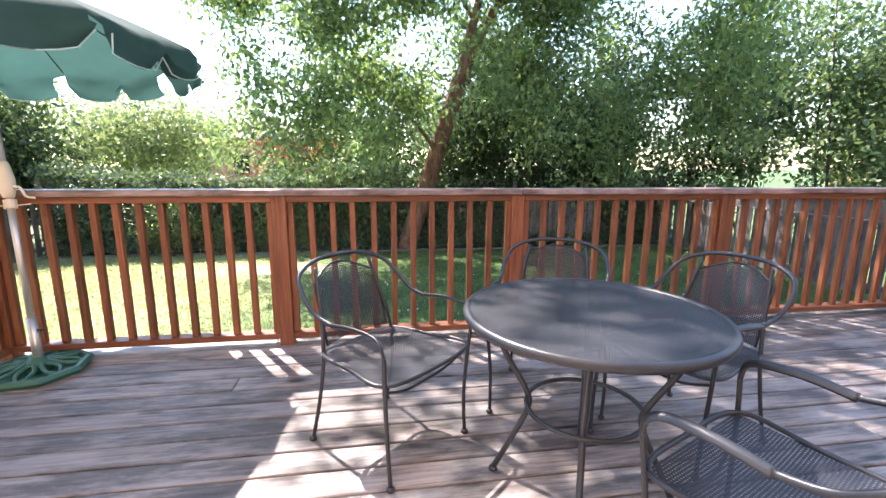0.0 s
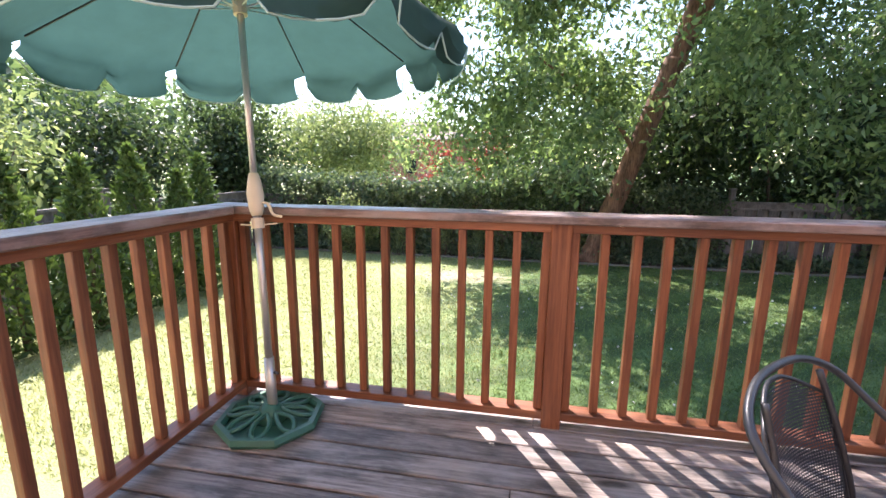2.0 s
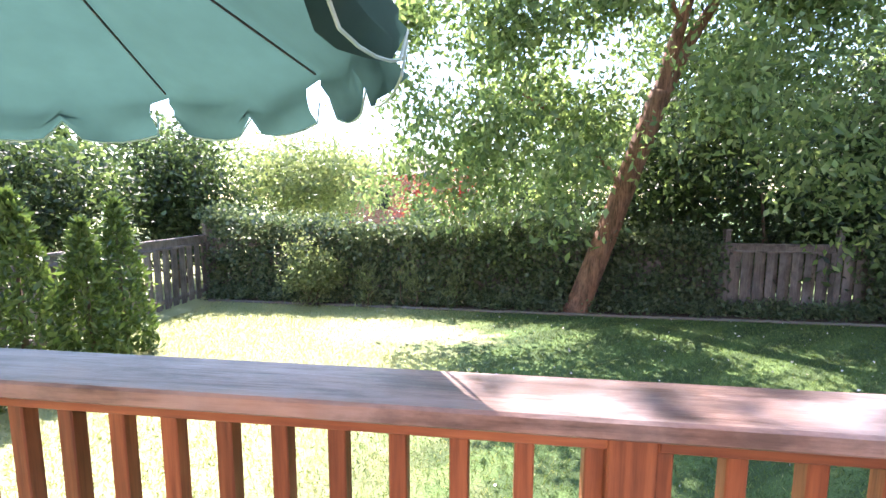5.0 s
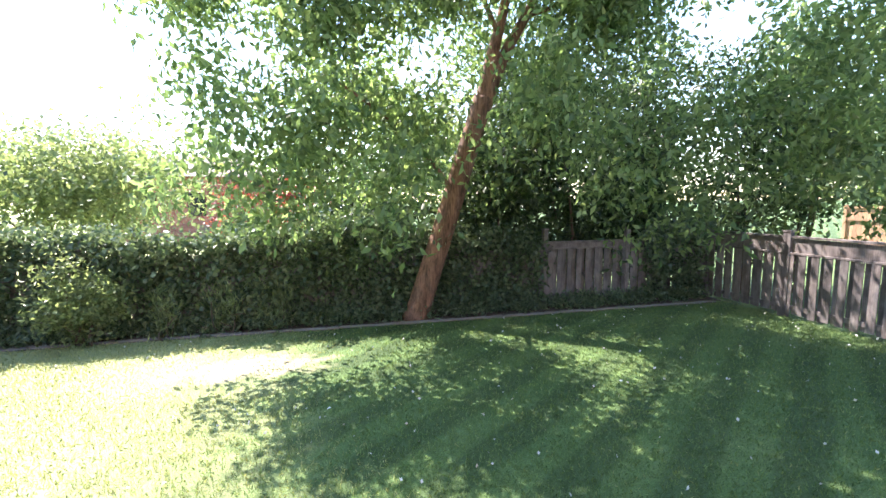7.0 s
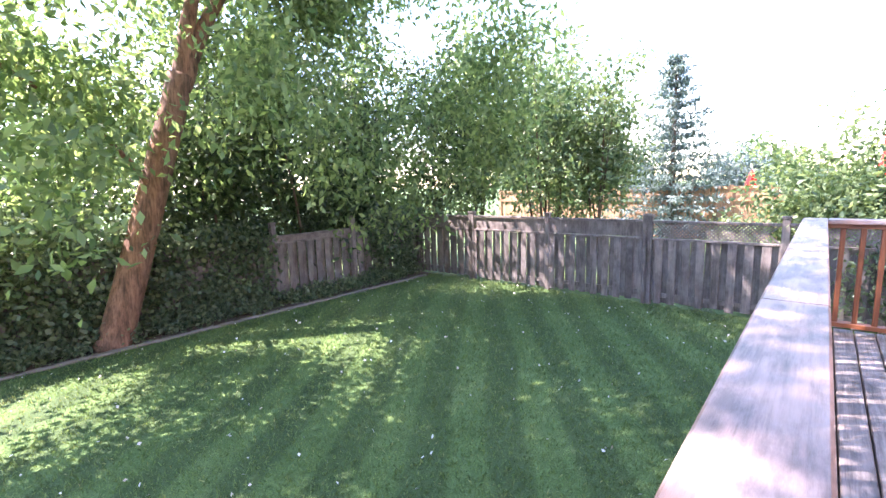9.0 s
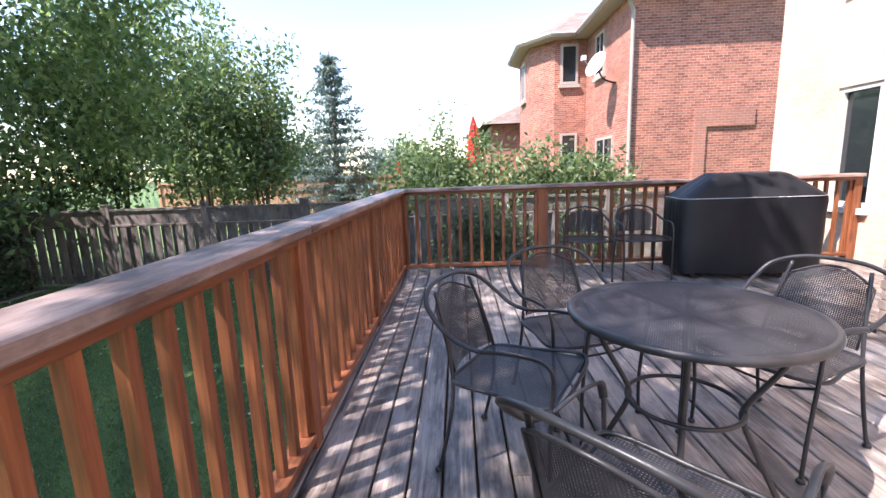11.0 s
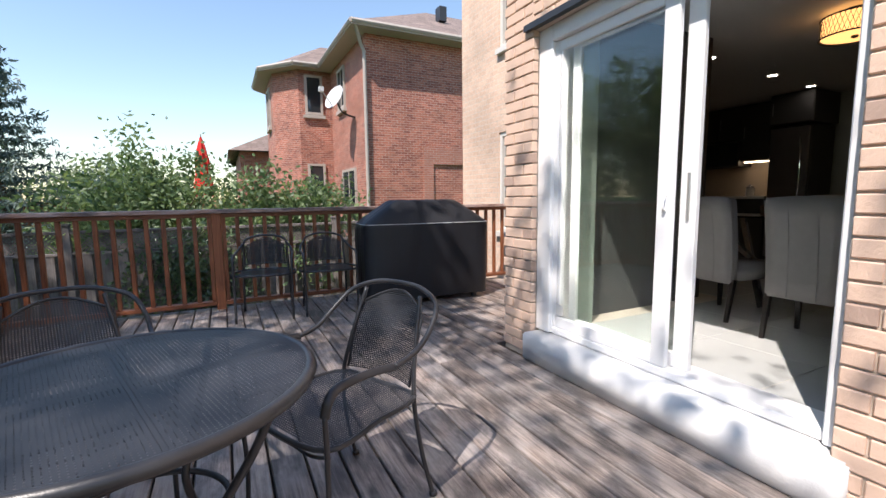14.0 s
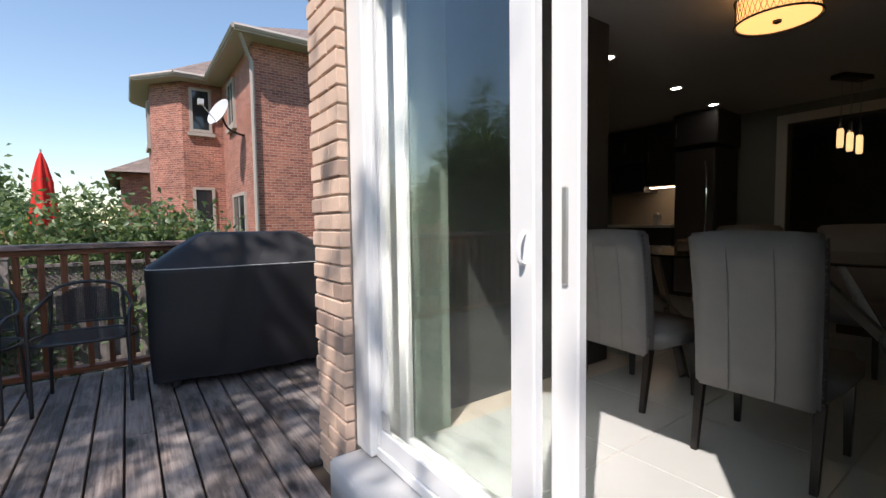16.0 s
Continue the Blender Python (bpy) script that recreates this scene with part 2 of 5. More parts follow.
def lawn_mat():
    m, n, l, b = nodes_of("lawn")
    tc = n.new("ShaderNodeTexCoord")
    v = tc.outputs["Object"]
    a, f, w = noise_node(n, l, v, 0.5, 5), noise_node(n, l, v, 60, 4), noise_node(n, l, v, 3.0, 5)
    r = ramp_node(n, [(0.3, (0.060, 0.118, 0.038)), (0.55, (0.098, 0.168, 0.055)), (0.75, (0.155, 0.220, 0.085))])
    l.new(a, r.inputs[0])
    g = ramp_node(n, [(0.3, (0.5, 0.5, 0.45)), (0.7, (1.25, 1.25, 1.1))])
    l.new(f, g.inputs[0])
    c = mixc(n, l, 1.0, r.outputs[0], g.outputs[0], "MULTIPLY")
    # mowing stripes
    wv = n.new("ShaderNodeTexWave")
    wv.bands_direction = "X"
    wm = n.new("ShaderNodeMapping")
    wm.inputs["Rotation"].default_value = (0, 0, radians(54.3))
    l.new(v, wm.inputs["Vector"])
    l.new(wm.outputs[0], wv.inputs["Vector"])
    wv.inputs["Scale"].default_value, wv.inputs["Distortion"].default_value = 0.42, 1.2
    ws = ramp_node(n, [(0.35, (0.70, 0.74, 0.70)), (0.65, (1.2, 1.2, 1.14))])
    l.new(wv.outputs["Fac"], ws.inputs[0])
    c = mixc(n, l, 1.0, c, ws.outputs[0], "MULTIPLY")
    # straw colour towards the west fence puts the sunlit brightness into the turf
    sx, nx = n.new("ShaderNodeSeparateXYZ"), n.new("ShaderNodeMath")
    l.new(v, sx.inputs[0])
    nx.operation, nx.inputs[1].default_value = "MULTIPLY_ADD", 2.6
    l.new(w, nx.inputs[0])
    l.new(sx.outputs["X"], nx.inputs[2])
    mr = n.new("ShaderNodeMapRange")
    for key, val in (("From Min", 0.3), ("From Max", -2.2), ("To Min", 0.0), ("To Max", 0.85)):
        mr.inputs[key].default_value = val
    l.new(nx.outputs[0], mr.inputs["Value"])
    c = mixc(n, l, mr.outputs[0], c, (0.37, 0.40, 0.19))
    # a worn, dry patch of turf
    mp, ln = n.new("ShaderNodeVectorMath"), n.new("ShaderNodeVectorMath")
    mp.operation, ln.operation = "SUBTRACT", "LENGTH"
    mp.inputs[1].default_value = (-2.2, 9.7, 0)
    l.new(v, mp.inputs[0])
    sq = n.new("ShaderNodeVectorMath")
    sq.operation = "MULTIPLY"
    sq.inputs[1].default_value = (0.42, 0.9, 0)
    l.new(mp.outputs[0], sq.inputs[0])
    l.new(sq.outputs[0], ln.inputs[0])
    ad = n.new("ShaderNodeMath")
    ad.operation = "ADD"
    l.new(ln.outputs["Value"], ad.inputs[0])
    l.new(w, ad.inputs[1])
    dr = ramp_node(n, [(0.75, (0.75, 0.75, 0.75)), (1.15, (0, 0, 0))])
    l.new(ad.outputs[0], dr.inputs[0])
    c = mixc(n, l, dr.outputs[0], c, (0.42, 0.35, 0.24))
    l.new(c, b.inputs["Base Color"])
    b.inputs["Roughness"].default_value = 0.9
    bump(n, l, b, f, 0.9, 0.03)
    return m


LAWN = lawn_mat()


# ---------------------------------------------------------------- mesh helpers
def mesh_of(name, bm, mat, smooth=False):
    me = bpy.data.meshes.new(name)
    bm.to_mesh(me)
    bm.free()
    for mm in (mat if isinstance(mat, (list, tuple)) else [mat]):
        me.materials.append(mm)
    if smooth:
        me.polygons.foreach_set("use_smooth", [True] * len(me.polygons))
    return me


def part(name, bm, mat, parent=None, label="", smooth=False):
    ob = new(name, mesh_of(name, bm, mat, smooth))
    if parent is not None:
        ob.parent = parent
    return tagged(ob, label) if label else ob


def piece(name, me, parent, m):
    ob = new(name, me)
    ob.parent = parent
    ob.matrix_local = m
    return ob


def thing(name, label, category, group="", kind="", at=None):
    ob = new(name)
    ob.empty_display_size = 0.1
    if at is not None:
        ob.matrix_world = at
    return tagged(ob, label, category, group, kind)


def struct(name, bm, mat, label, category, smooth=False):
    return tagged(part(name, bm, mat, None, "", smooth), label, category, "", "structure")


def box(bm, x0, x1, y0, y1, z0, z1, bev=0.0):
    r = bmesh.ops.create_cube(bm, size=1.0, matrix=Matrix.Translation(((x0 + x1) / 2, (y0 + y1) / 2, (z0 + z1) / 2)) @ Matrix.Diagonal((abs(x1 - x0), abs(y1 - y0), abs(z1 - z0), 1)))
    if bev:
        es = list({e for v in r["verts"] for e in v.link_edges})
        bmesh.ops.bevel(bm, geom=es, offset=bev, segments=1, affect="EDGES")
    return bm


def boxm(x0, x1, y0, y1, z0, z1, bev=0.0):
    return box(bmesh.new(), x0, x1, y0, y1, z0, z1, bev)


def spline(pts, n=6, closed=False):
    """Points of a smooth curve through pts."""
    p = [Vector(q) for q in pts]
    out, k = [], len(p)
    for i in range(k if closed else k - 1):
        a, b, c, d = (p[(i - 1) % k], p[i], p[(i + 1) % k], p[(i + 2) % k]) if closed else (p[max(i - 1, 0)], p[i], p[i + 1], p[min(i + 2, k - 1)])
        for j in range(n):
            t = j / n
            out.append(0.5 * ((2 * b) + (c - a) * t + (2 * a - 5 * b + 4 * c - d) * t * t + (3 * b - a - 3 * c + d) * t ** 3))
    if not closed:
        out.append(p[-1])
    return out


def tube(bm, pts, r, sides=8, closed=False, flat=1.0):
    """Sweep a round bar along pts; r may be a number or one for each point; flat squeezes it upright."""
    p = [Vector(q) for q in pts]
    n = len(p)
    rs = [r] * n if isinstance(r, (int, float)) else r
    rings, nrm = [], None
    for i in range(n):
        a, b = (p[(i - 1) % n], p[(i + 1) % n]) if closed else (p[max(i - 1, 0)], p[min(i + 1, n - 1)])
        t = (b - a).normalized()
        if nrm is None:
            nrm = t.orthogonal().normalized() if abs(t.z) > 0.9 else t.cross(Vector((0, 0, 1))).normalized()
        nrm = (nrm - t * nrm.dot(t)).normalized()
        bn = t.cross(nrm)
        rings.append([bm.verts.new(p[i] + (nrm * math.cos(k * math.tau / sides) + bn * math.sin(k * math.tau / sides) * flat) * rs[i]) for k in range(sides)])
    for i in range(n if closed else n - 1):
        u, w = rings[i], rings[(i + 1) % n]
        for k in range(sides):
            bm.faces.new((u[k], u[(k + 1) % sides], w[(k + 1) % sides], w[k]))
    if not closed:
        bm.faces.new(rings[0][::-1])
        bm.faces.new(rings[-1])
    return bm


def lathe(bm, prof, sides=24, at=(0, 0, 0)):
    """Turn a profile of (radius, height) round the upright axis."""
    rings = []
    for r, z in prof:
        rings.append([bm.verts.new((at[0] + r * math.cos(k * math.tau / sides), at[1] + r * math.sin(k * math.tau / sides), at[2] + z)) for k in range(sides)])
    for u, w in zip(rings, rings[1:]):
        for k in range(sides):
            bm.faces.new((u[k], u[(k + 1) % sides], w[(k + 1) % sides], w[k]))
    bm.faces.new(rings[0][::-1])
    bm.faces.new(rings[-1])
    return bm


def prism(bm, outline, z0, z1):
    lo = [bm.verts.new((x, y, z0)) for x, y in outline]
    hi = [bm.verts.new((x, y, z1)) for x, y in outline]
    k = len(lo)
    for i in range(k):
        bm.faces.new((lo[i], lo[(i + 1) % k], hi[(i + 1) % k], hi[i]))
    bm.faces.new(lo[::-1])
    bm.faces.new(hi)
    return bm


RNG = np.random.default_rng(11)


def leaf_mesh(name, pts, size, mat, droop=0.35, narrow=0.5, tri=False):
    """Many small leaves, each a bent blade of its own, in one mesh."""
    k = len(pts)
    d = RNG.normal(size=(k, 3))
    d[:, 2] -= droop
    d /= np.linalg.norm(d, axis=1)[:, None]
    s = np.cross(d, RNG.normal(size=(k, 3)))
    s /= np.linalg.norm(s, axis=1)[:, None] + 1e-9
    nn = np.cross(d, s)
    sz = size * RNG.uniform(0.6, 1.35, k)[:, None]
    tip, mid = pts + d * sz, pts + d * sz * 0.5
    wa = mid + s * sz * narrow * 0.5 + nn * sz * 0.10
    wb = mid - s * sz * narrow * 0.5 + nn * sz * 0.10
    me = bpy.data.meshes.new(name)
    co = np.stack([pts, wa, tip, wb], axis=1).reshape(-1, 3)
    base = np.arange(k)[:, None] * 4
    tris = np.concatenate([base + [0, 1, 2], base + [0, 2, 3]], axis=1).reshape(-1)
    nf = 2 * k
    me.vertices.add(len(co))
    me.vertices.foreach_set("co", co.ravel())
    me.loops.add(nf * 3)
    me.loops.foreach_set("vertex_index", tris.astype(np.int32))
    me.polygons.add(nf)
    me.polygons.foreach_set("loop_start", np.arange(0, nf * 3, 3, dtype=np.int32))
    me.update(calc_edges=True)
    me.materials.append(mat)
    return me


def clumps(centres, spread, per):
    """Points gathered round each centre."""
    c = np.repeat(np.asarray(centres, float), per, axis=0)
    return c + RNG.normal(size=c.shape) * np.asarray(spread)


def blob(k, centre, radii, hollow=0.55, low=-1.0):
    """k points in the outer part of an uneven ellipsoid."""
    out = []
    while len(out) < k:
        v = RNG.normal(size=3)
        v /= np.linalg.norm(v)
        if v[2] < low:
            continue
        bumpy = 0.84 + 0.62 * noise.noise(Vector(v * 1.7) + Vector(centre))
        out.append(np.array(centre) + v * np.array(radii) * bumpy * RNG.uniform(hollow, 1.0))
    return np.array(out)


# ---------------------------------------------------------------- ground and deck
GZ = -0.95
bm = bmesh.new()
bmesh.ops.create_grid(bm, x_segments=80, y_segments=80, size=600)
for v in bm.verts:
    v.co.z = GZ
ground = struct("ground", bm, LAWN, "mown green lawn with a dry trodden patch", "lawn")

DX0, DX1, DY1 = -2.55, 4.45, 3.34
deck = tagged(part("floor", boxm(DX0 + .03, DX1 - .03, -2.3, DY1 - .03, -0.24, -0.034), SOIL), "weathered grey plank deck on a timber frame", "deck", "", "structure")
part("fascia", boxm(DX0, DX1, DY1 - .03, DY1, -.3, -.03), RAILWOOD_X, deck)
part("fascia", boxm(DX0, DX0 + .03, -.5, DY1 - .03, -.3, -.03), RAILWOOD_X, deck)
part("fascia", boxm(DX1 - .03, DX1, -2.3, DY1 - .03, -.3, -.03), RAILWOOD_X, deck)
for px in (-2.4, -.1, 2.2, 4.3):
    part("support_post", boxm(px - .07, px + .07, 3.1, 3.24, GZ - .1, -.24), RAILWOOD, deck)

# house: walls, with the patio door's opening through them
WY = -0.48           # brick face
bm = bmesh.new()
box(bm, -7, 0.0, WY - .28, WY - .012, GZ, 5.6)
box(bm, 0.0, 1.74, WY - .28, WY - .012, 2.22, 5.6)
box(bm, 1.74, 2.05, WY - .28, WY - .012, GZ, 5.6)
box(bm, 1.80, 2.05, -2.42, WY - .28, GZ, 5.6)
box(bm, 0.0, 1.74, WY - .28, WY - .05, GZ, -.02)
wall_north = struct("wall_north", bm, MORTAR, "buff brick house wall round a white patio door", "wall")
bm = bmesh.new()
box(bm, 2.05, 4.25, -2.42, -2.3, GZ, 5.6)
box(bm, 4.25, 4.85, -2.42, -2.3, 2.08, 3.25)
box(bm, 4.25, 4.85, -2.42, -2.3, GZ, 0.62)
box(bm, 4.25, 4.85, -2.42, -2.3, 4.75, 5.6)
box(bm, 4.85, 5.95, -2.42, -2.3, GZ, 5.6)
box(bm, 5.68, 5.95, -9, -2.42, GZ, 5.6)
wall_set_back = struct("wall_set_back", bm, BUFFWALL, "sunlit buff brick wall set back from the deck", "wall")
bm = bmesh.new()
box(bm, -7, 2.6, WY - .1, .05, 5.6, 5.75)
box(bm, 1.9, 6.45, -3.2, -1.8, 5.6, 5.75)
box(bm, 5.95, 6.45, -9, -3.2, 5.6, 5.75)
bm2 = bmesh.new()
prism(bm2, [(-7.5, .05), (2.6, .05), (2.6, -1.8), (6.45, -1.8), (6.45, -9), (-7.5, -9)], 5.75, 5.83)
soffit = struct("soffit", bm, EAVE, "beige eave soffit under the roof", "eave")
struct("roof", bm2, SHINGLE, "brown shingle roof of the house", "roof")


def wall_window(name, x0, x1, y, z0, z1, parent):
    w = part(name, boxm(x0 - .02, x1 + .02, y - .02, y + .06, z0 - .07, z0), TRIM, parent)
    bm = bmesh.new()
    for a in ((x0, x0 + .06, z0, z1), (x1 - .06, x1, z0, z1), (x0 + .06, x1 - .06, z0, z0 + .06), (x0 + .06, x1 - .06, z1 - .06, z1)):
        box(bm, a[0], a[1], y - .12, y - .02, a[2], a[3])
    part("window_frame", bm, TRIM, w)
    part("pane", boxm(x0 + .06, x1 - .06, y - .09, y - .08, z0 + .06, z1 - .06), DARKGLASS, w)
    return w


wall_window("window", 4.25, 4.85, -2.3, 0.62, 2.08, wall_set_back)
wall_window("window", 4.25, 4.85, -2.3, 3.25, 4.75, wall_set_back)

# bricks round the door: each one a piece
BR = mesh_of("brick", boxm(-.103, .103, -.045, 0, -.0325, .0325, .004), BUFF)
BRD = mesh_of("brick", boxm(-.103, .103, -.045, 0, -.0325, .0325, .004), DARKBUFF)
rr = random.Random(5)


def bricks(x0, x1, z0, z1, y, wall, start=0):
    row, z = start, z0
    while z + .065 <= z1:
        x = x0 - (0.108 if row % 2 else 0)
        while x < x1 - .02:
            a, b = max(x, x0), min(x + .207, x1)
            if b - a > .03:
                o = piece("brick", BRD if rr.random() < .06 else BR, wall, pose((a + b) / 2, y + rr.uniform(-.002, .002), z + .0325, 0, 0, rr.uniform(-.4, .4)))
                o.scale.x = (b - a) / .206
            x += .217
        row, z = row + 1, z + .075


bricks(1.727, 2.06, 0.01, 3.4, WY, wall_north)
bricks(-.42, -.005, 0.01, 2.22, WY, wall_north)
bricks(-.42, 1.742, 2.24, 3.0, WY, wall_north)
bm = bmesh.new()
box(bm, -7, -.42, WY - .012, WY, GZ, 5.6)
box(bm, -.42, 1.742, WY - .012, WY, 3.0, 5.6)
box(bm, 1.742, 2.06, WY - .012, WY, 3.42, 5.6)
part("brick_face", bm, BUFFWALL, wall_north)
# side of the pier
part("brick_face", boxm(2.05, 2.06, -2.3, WY - .045, GZ, 5.6), BUFFWALL, wall_north)

# concrete step under the door
bm = boxm(-.06, 1.72, -.66, -.40, -.002, .185)
bmesh.ops.bevel(bm, geom=[e for e in bm.edges], offset=.011, segments=2, affect="EDGES")
tagged(part("door_step", bm, CONCRETE, None, "", True), "white painted concrete step under the patio door", "step", "", "structure")

# ---------------------------------------------------------------- patio door
door = thing("door_1", "open white sliding patio door with two glass panels", "sliding door", "", "structure")
bm = bmesh.new()
box(bm, 1.60, 1.738, -.74, -.535, .19, 2.22, .006)
box(bm, .002, .045, -.74, -.53, .19, 2.22, .006)
box(bm, .045, 1.60, -.74, -.53, 2.12, 2.22, .006)
box(bm, .045, 1.60, -.74, -.56, .187, .235, .006)
part("door_frame", bm, WHITE, door)
bm = bmesh.new()
box(bm, .0, 1.80, -.56, -.45, 2.222, 2.262)
part("flashing", bm, IRON, door, "dark metal drip edge above the door")


def leaf_panel(name, x0, x1, y0, y1, stile_l, stile_r):
    bm = bmesh.new()
    box(bm, x0, x0 + stile_l, y0, y1, .236, 2.118, .005)
    box(bm, x1 - stile_r, x1, y0, y1, .236, 2.118, .005)
    box(bm, x0 + stile_l, x1 - stile_r, y0, y1, .236, .315, .005)
    box(bm, x0 + stile_l, x1 - stile_r, y0, y1, 2.05, 2.118, .005)
    p = part(name, bm, WHITE, door)
    g = part("pane", boxm(x0 + stile_l, x1 - stile_r, (y0 + y1) / 2 - .003, (y0 + y1) / 2 + .003, .315, 2.05), GLASS, p)
    g.visible_shadow = False
    return p


leaf_panel("fixed_panel", .735, 1.62, -.60, -.565, .085, .05)
slide = leaf_panel("sliding_panel", .645, 1.50, -.655, -.62, .085, .06)
bm = boxm(1.555, 1.572, -.615, -.562, .315, 2.05)
box(bm, 1.535, 1.545, -.615, -.565, .315, 2.05)
part("track", bm, WHITE, door)
bm = bmesh.new()
box(bm, .672, .692, -.62, -.612, 1.0, 1.24, .004)
part("door_handle", bm, POLEMETAL, slide, "brushed metal recessed handle")
bm = bmesh.new()
tube(bm, spline([(.765, -.563, 1.05), (.765, -.545, 1.06), (.765, -.545, 1.10), (.765, -.563, 1.13)], 4), .006, 6)
part("latch", bm, WHITE, slide)
part("sticker", boxm(1.49, 1.56, -.5645, -.5625, .33, .40), TRIM, door, "small pale sticker on the glass")

# ---------------------------------------------------------------- railing
POSTS = (-2.46, -.80, .78, 2.40, 4.375)
railing = thing("railing", "red-brown stained timber deck railing with square balusters", "railing", "", "structure")
post_me = mesh_of("post", boxm(-.045, .045, -.045, .045, -.25, 1.0, .004), RAILWOOD)
bal_me = mesh_of("baluster", boxm(-.019, .019, -.019, .019, .085, .958, .003), RAILWOOD)
RY = 3.245
for px in POSTS:
    piece("post", post_me, railing, pose(px, RY, 0))
for py in (1.6, 0.0):
    piece("post", post_me, railing, pose(-2.46, py, 0))
for py in (1.50, -.35, -2.24):
    piece("post", post_me, railing, pose(4.375, py, 0))


def bars(a, b, along_x, fixed):
    n = max(1, round((b - a - .09) / .134))
    for i in range(n + 1):
        # the first and last stand against the posts
        u = a + .066 + (b - a - .132) * i / n
        j = rr.uniform(-.002, .002)
        m = pose(u, fixed + j, 0, rr.uniform(-.3, .3), rr.uniform(-.3, .3), rr.uniform(-2, 2)) if along_x else pose(fixed + j, u, 0, rr.uniform(-.3, .3), rr.uniform(-.3, .3), rr.uniform(-2, 2))
        piece("baluster", bal_me, railing, m)


def rails(a, b, along_x, fixed):
    for z0, z1, w in ((.045, .085, .045), (.958, .998, .045)):
        o = part("rail", boxm(0, b - a - .09, -w, w, z0, z1, .003), RAILWOOD_X, railing)
        o.matrix_local = pose(a + .045, fixed, 0) if along_x else pose(fixed, a + .045, 0, 0, 0, 90)


for a, b in zip(POSTS, POSTS[1:]):
    bars(a, b, True, RY)
    rails(a, b, True, RY)
for a, b in ((-.43, 0.0), (0.0, 1.6), (1.6, RY)):
    bars(a, b, False, -2.46)
    rails(a, b, False, -2.46)
for a, b in ((-2.24, -.35), (-.35, 1.50), (1.50, RY)):
    bars(a, b, False, 4.375)
    rails(a, b, False, 4.375)
for a, b in ((-2.55, .79), (.792, 4.465)):
    o = part("cap", boxm(0, b - a, -.09, .09, 1.0, 1.04, .006), CAPWOOD, railing, "worn grey-brown top board")
    o.matrix_local = pose(a, RY, 0)
for x, a, b in ((-2.46, -.43, 3.152), (4.375, -2.28, 3.152)):
    o = part("cap", boxm(0, b - a, -.09, .09, 1.0, 1.04, .006), CAPWOOD, railing)
    o.matrix_local = pose(x, a, 0, 0, 0, 90)


# ---------------------------------------------------------------- wrought iron set
def grid_panel(name, surf, inside, pitch, width, mat, parent, nu, nv, steps=8):
    """A woven metal sheet: flat wires both ways over surf(u, v), u and v from 0 to 1, where inside(u, v)."""
    vs, fs = [], []

    def wire(fix, along_u, k):
        run = []
        for j in range(k + 1):
            u, v = (j / k, fix) if along_u else (fix, j / k)
            if inside(u, v):
                h = width / 2
                a, b = (surf(u, v - h), surf(u, v + h)) if along_u else (surf(u - h, v), surf(u + h, v))
                run.append((a, b))
            else:
                if len(run) > 1:
                    flush(run)
                run = []
        if len(run) > 1:
            flush(run)

    def flush(run):
        i0 = len(vs)
        for a, b in run:
            vs.extend((a, b))
        for j in range(len(run) - 1):
            i = i0 + 2 * j
            fs.append((i, i + 2, i + 3, i + 1))

    for i in range(nu):
        wire((i + .5) / nu, False, steps)
    for i in range(nv):
        wire((i + .5) / nv, True, steps)
    me = bpy.data.meshes.new(name)
    me.from_pydata([tuple(v) for v in vs], [], fs)
    me.materials.append(mat)
    ob = new(name, me)
    ob.parent = parent
    return tagged(ob, kind="stuff")


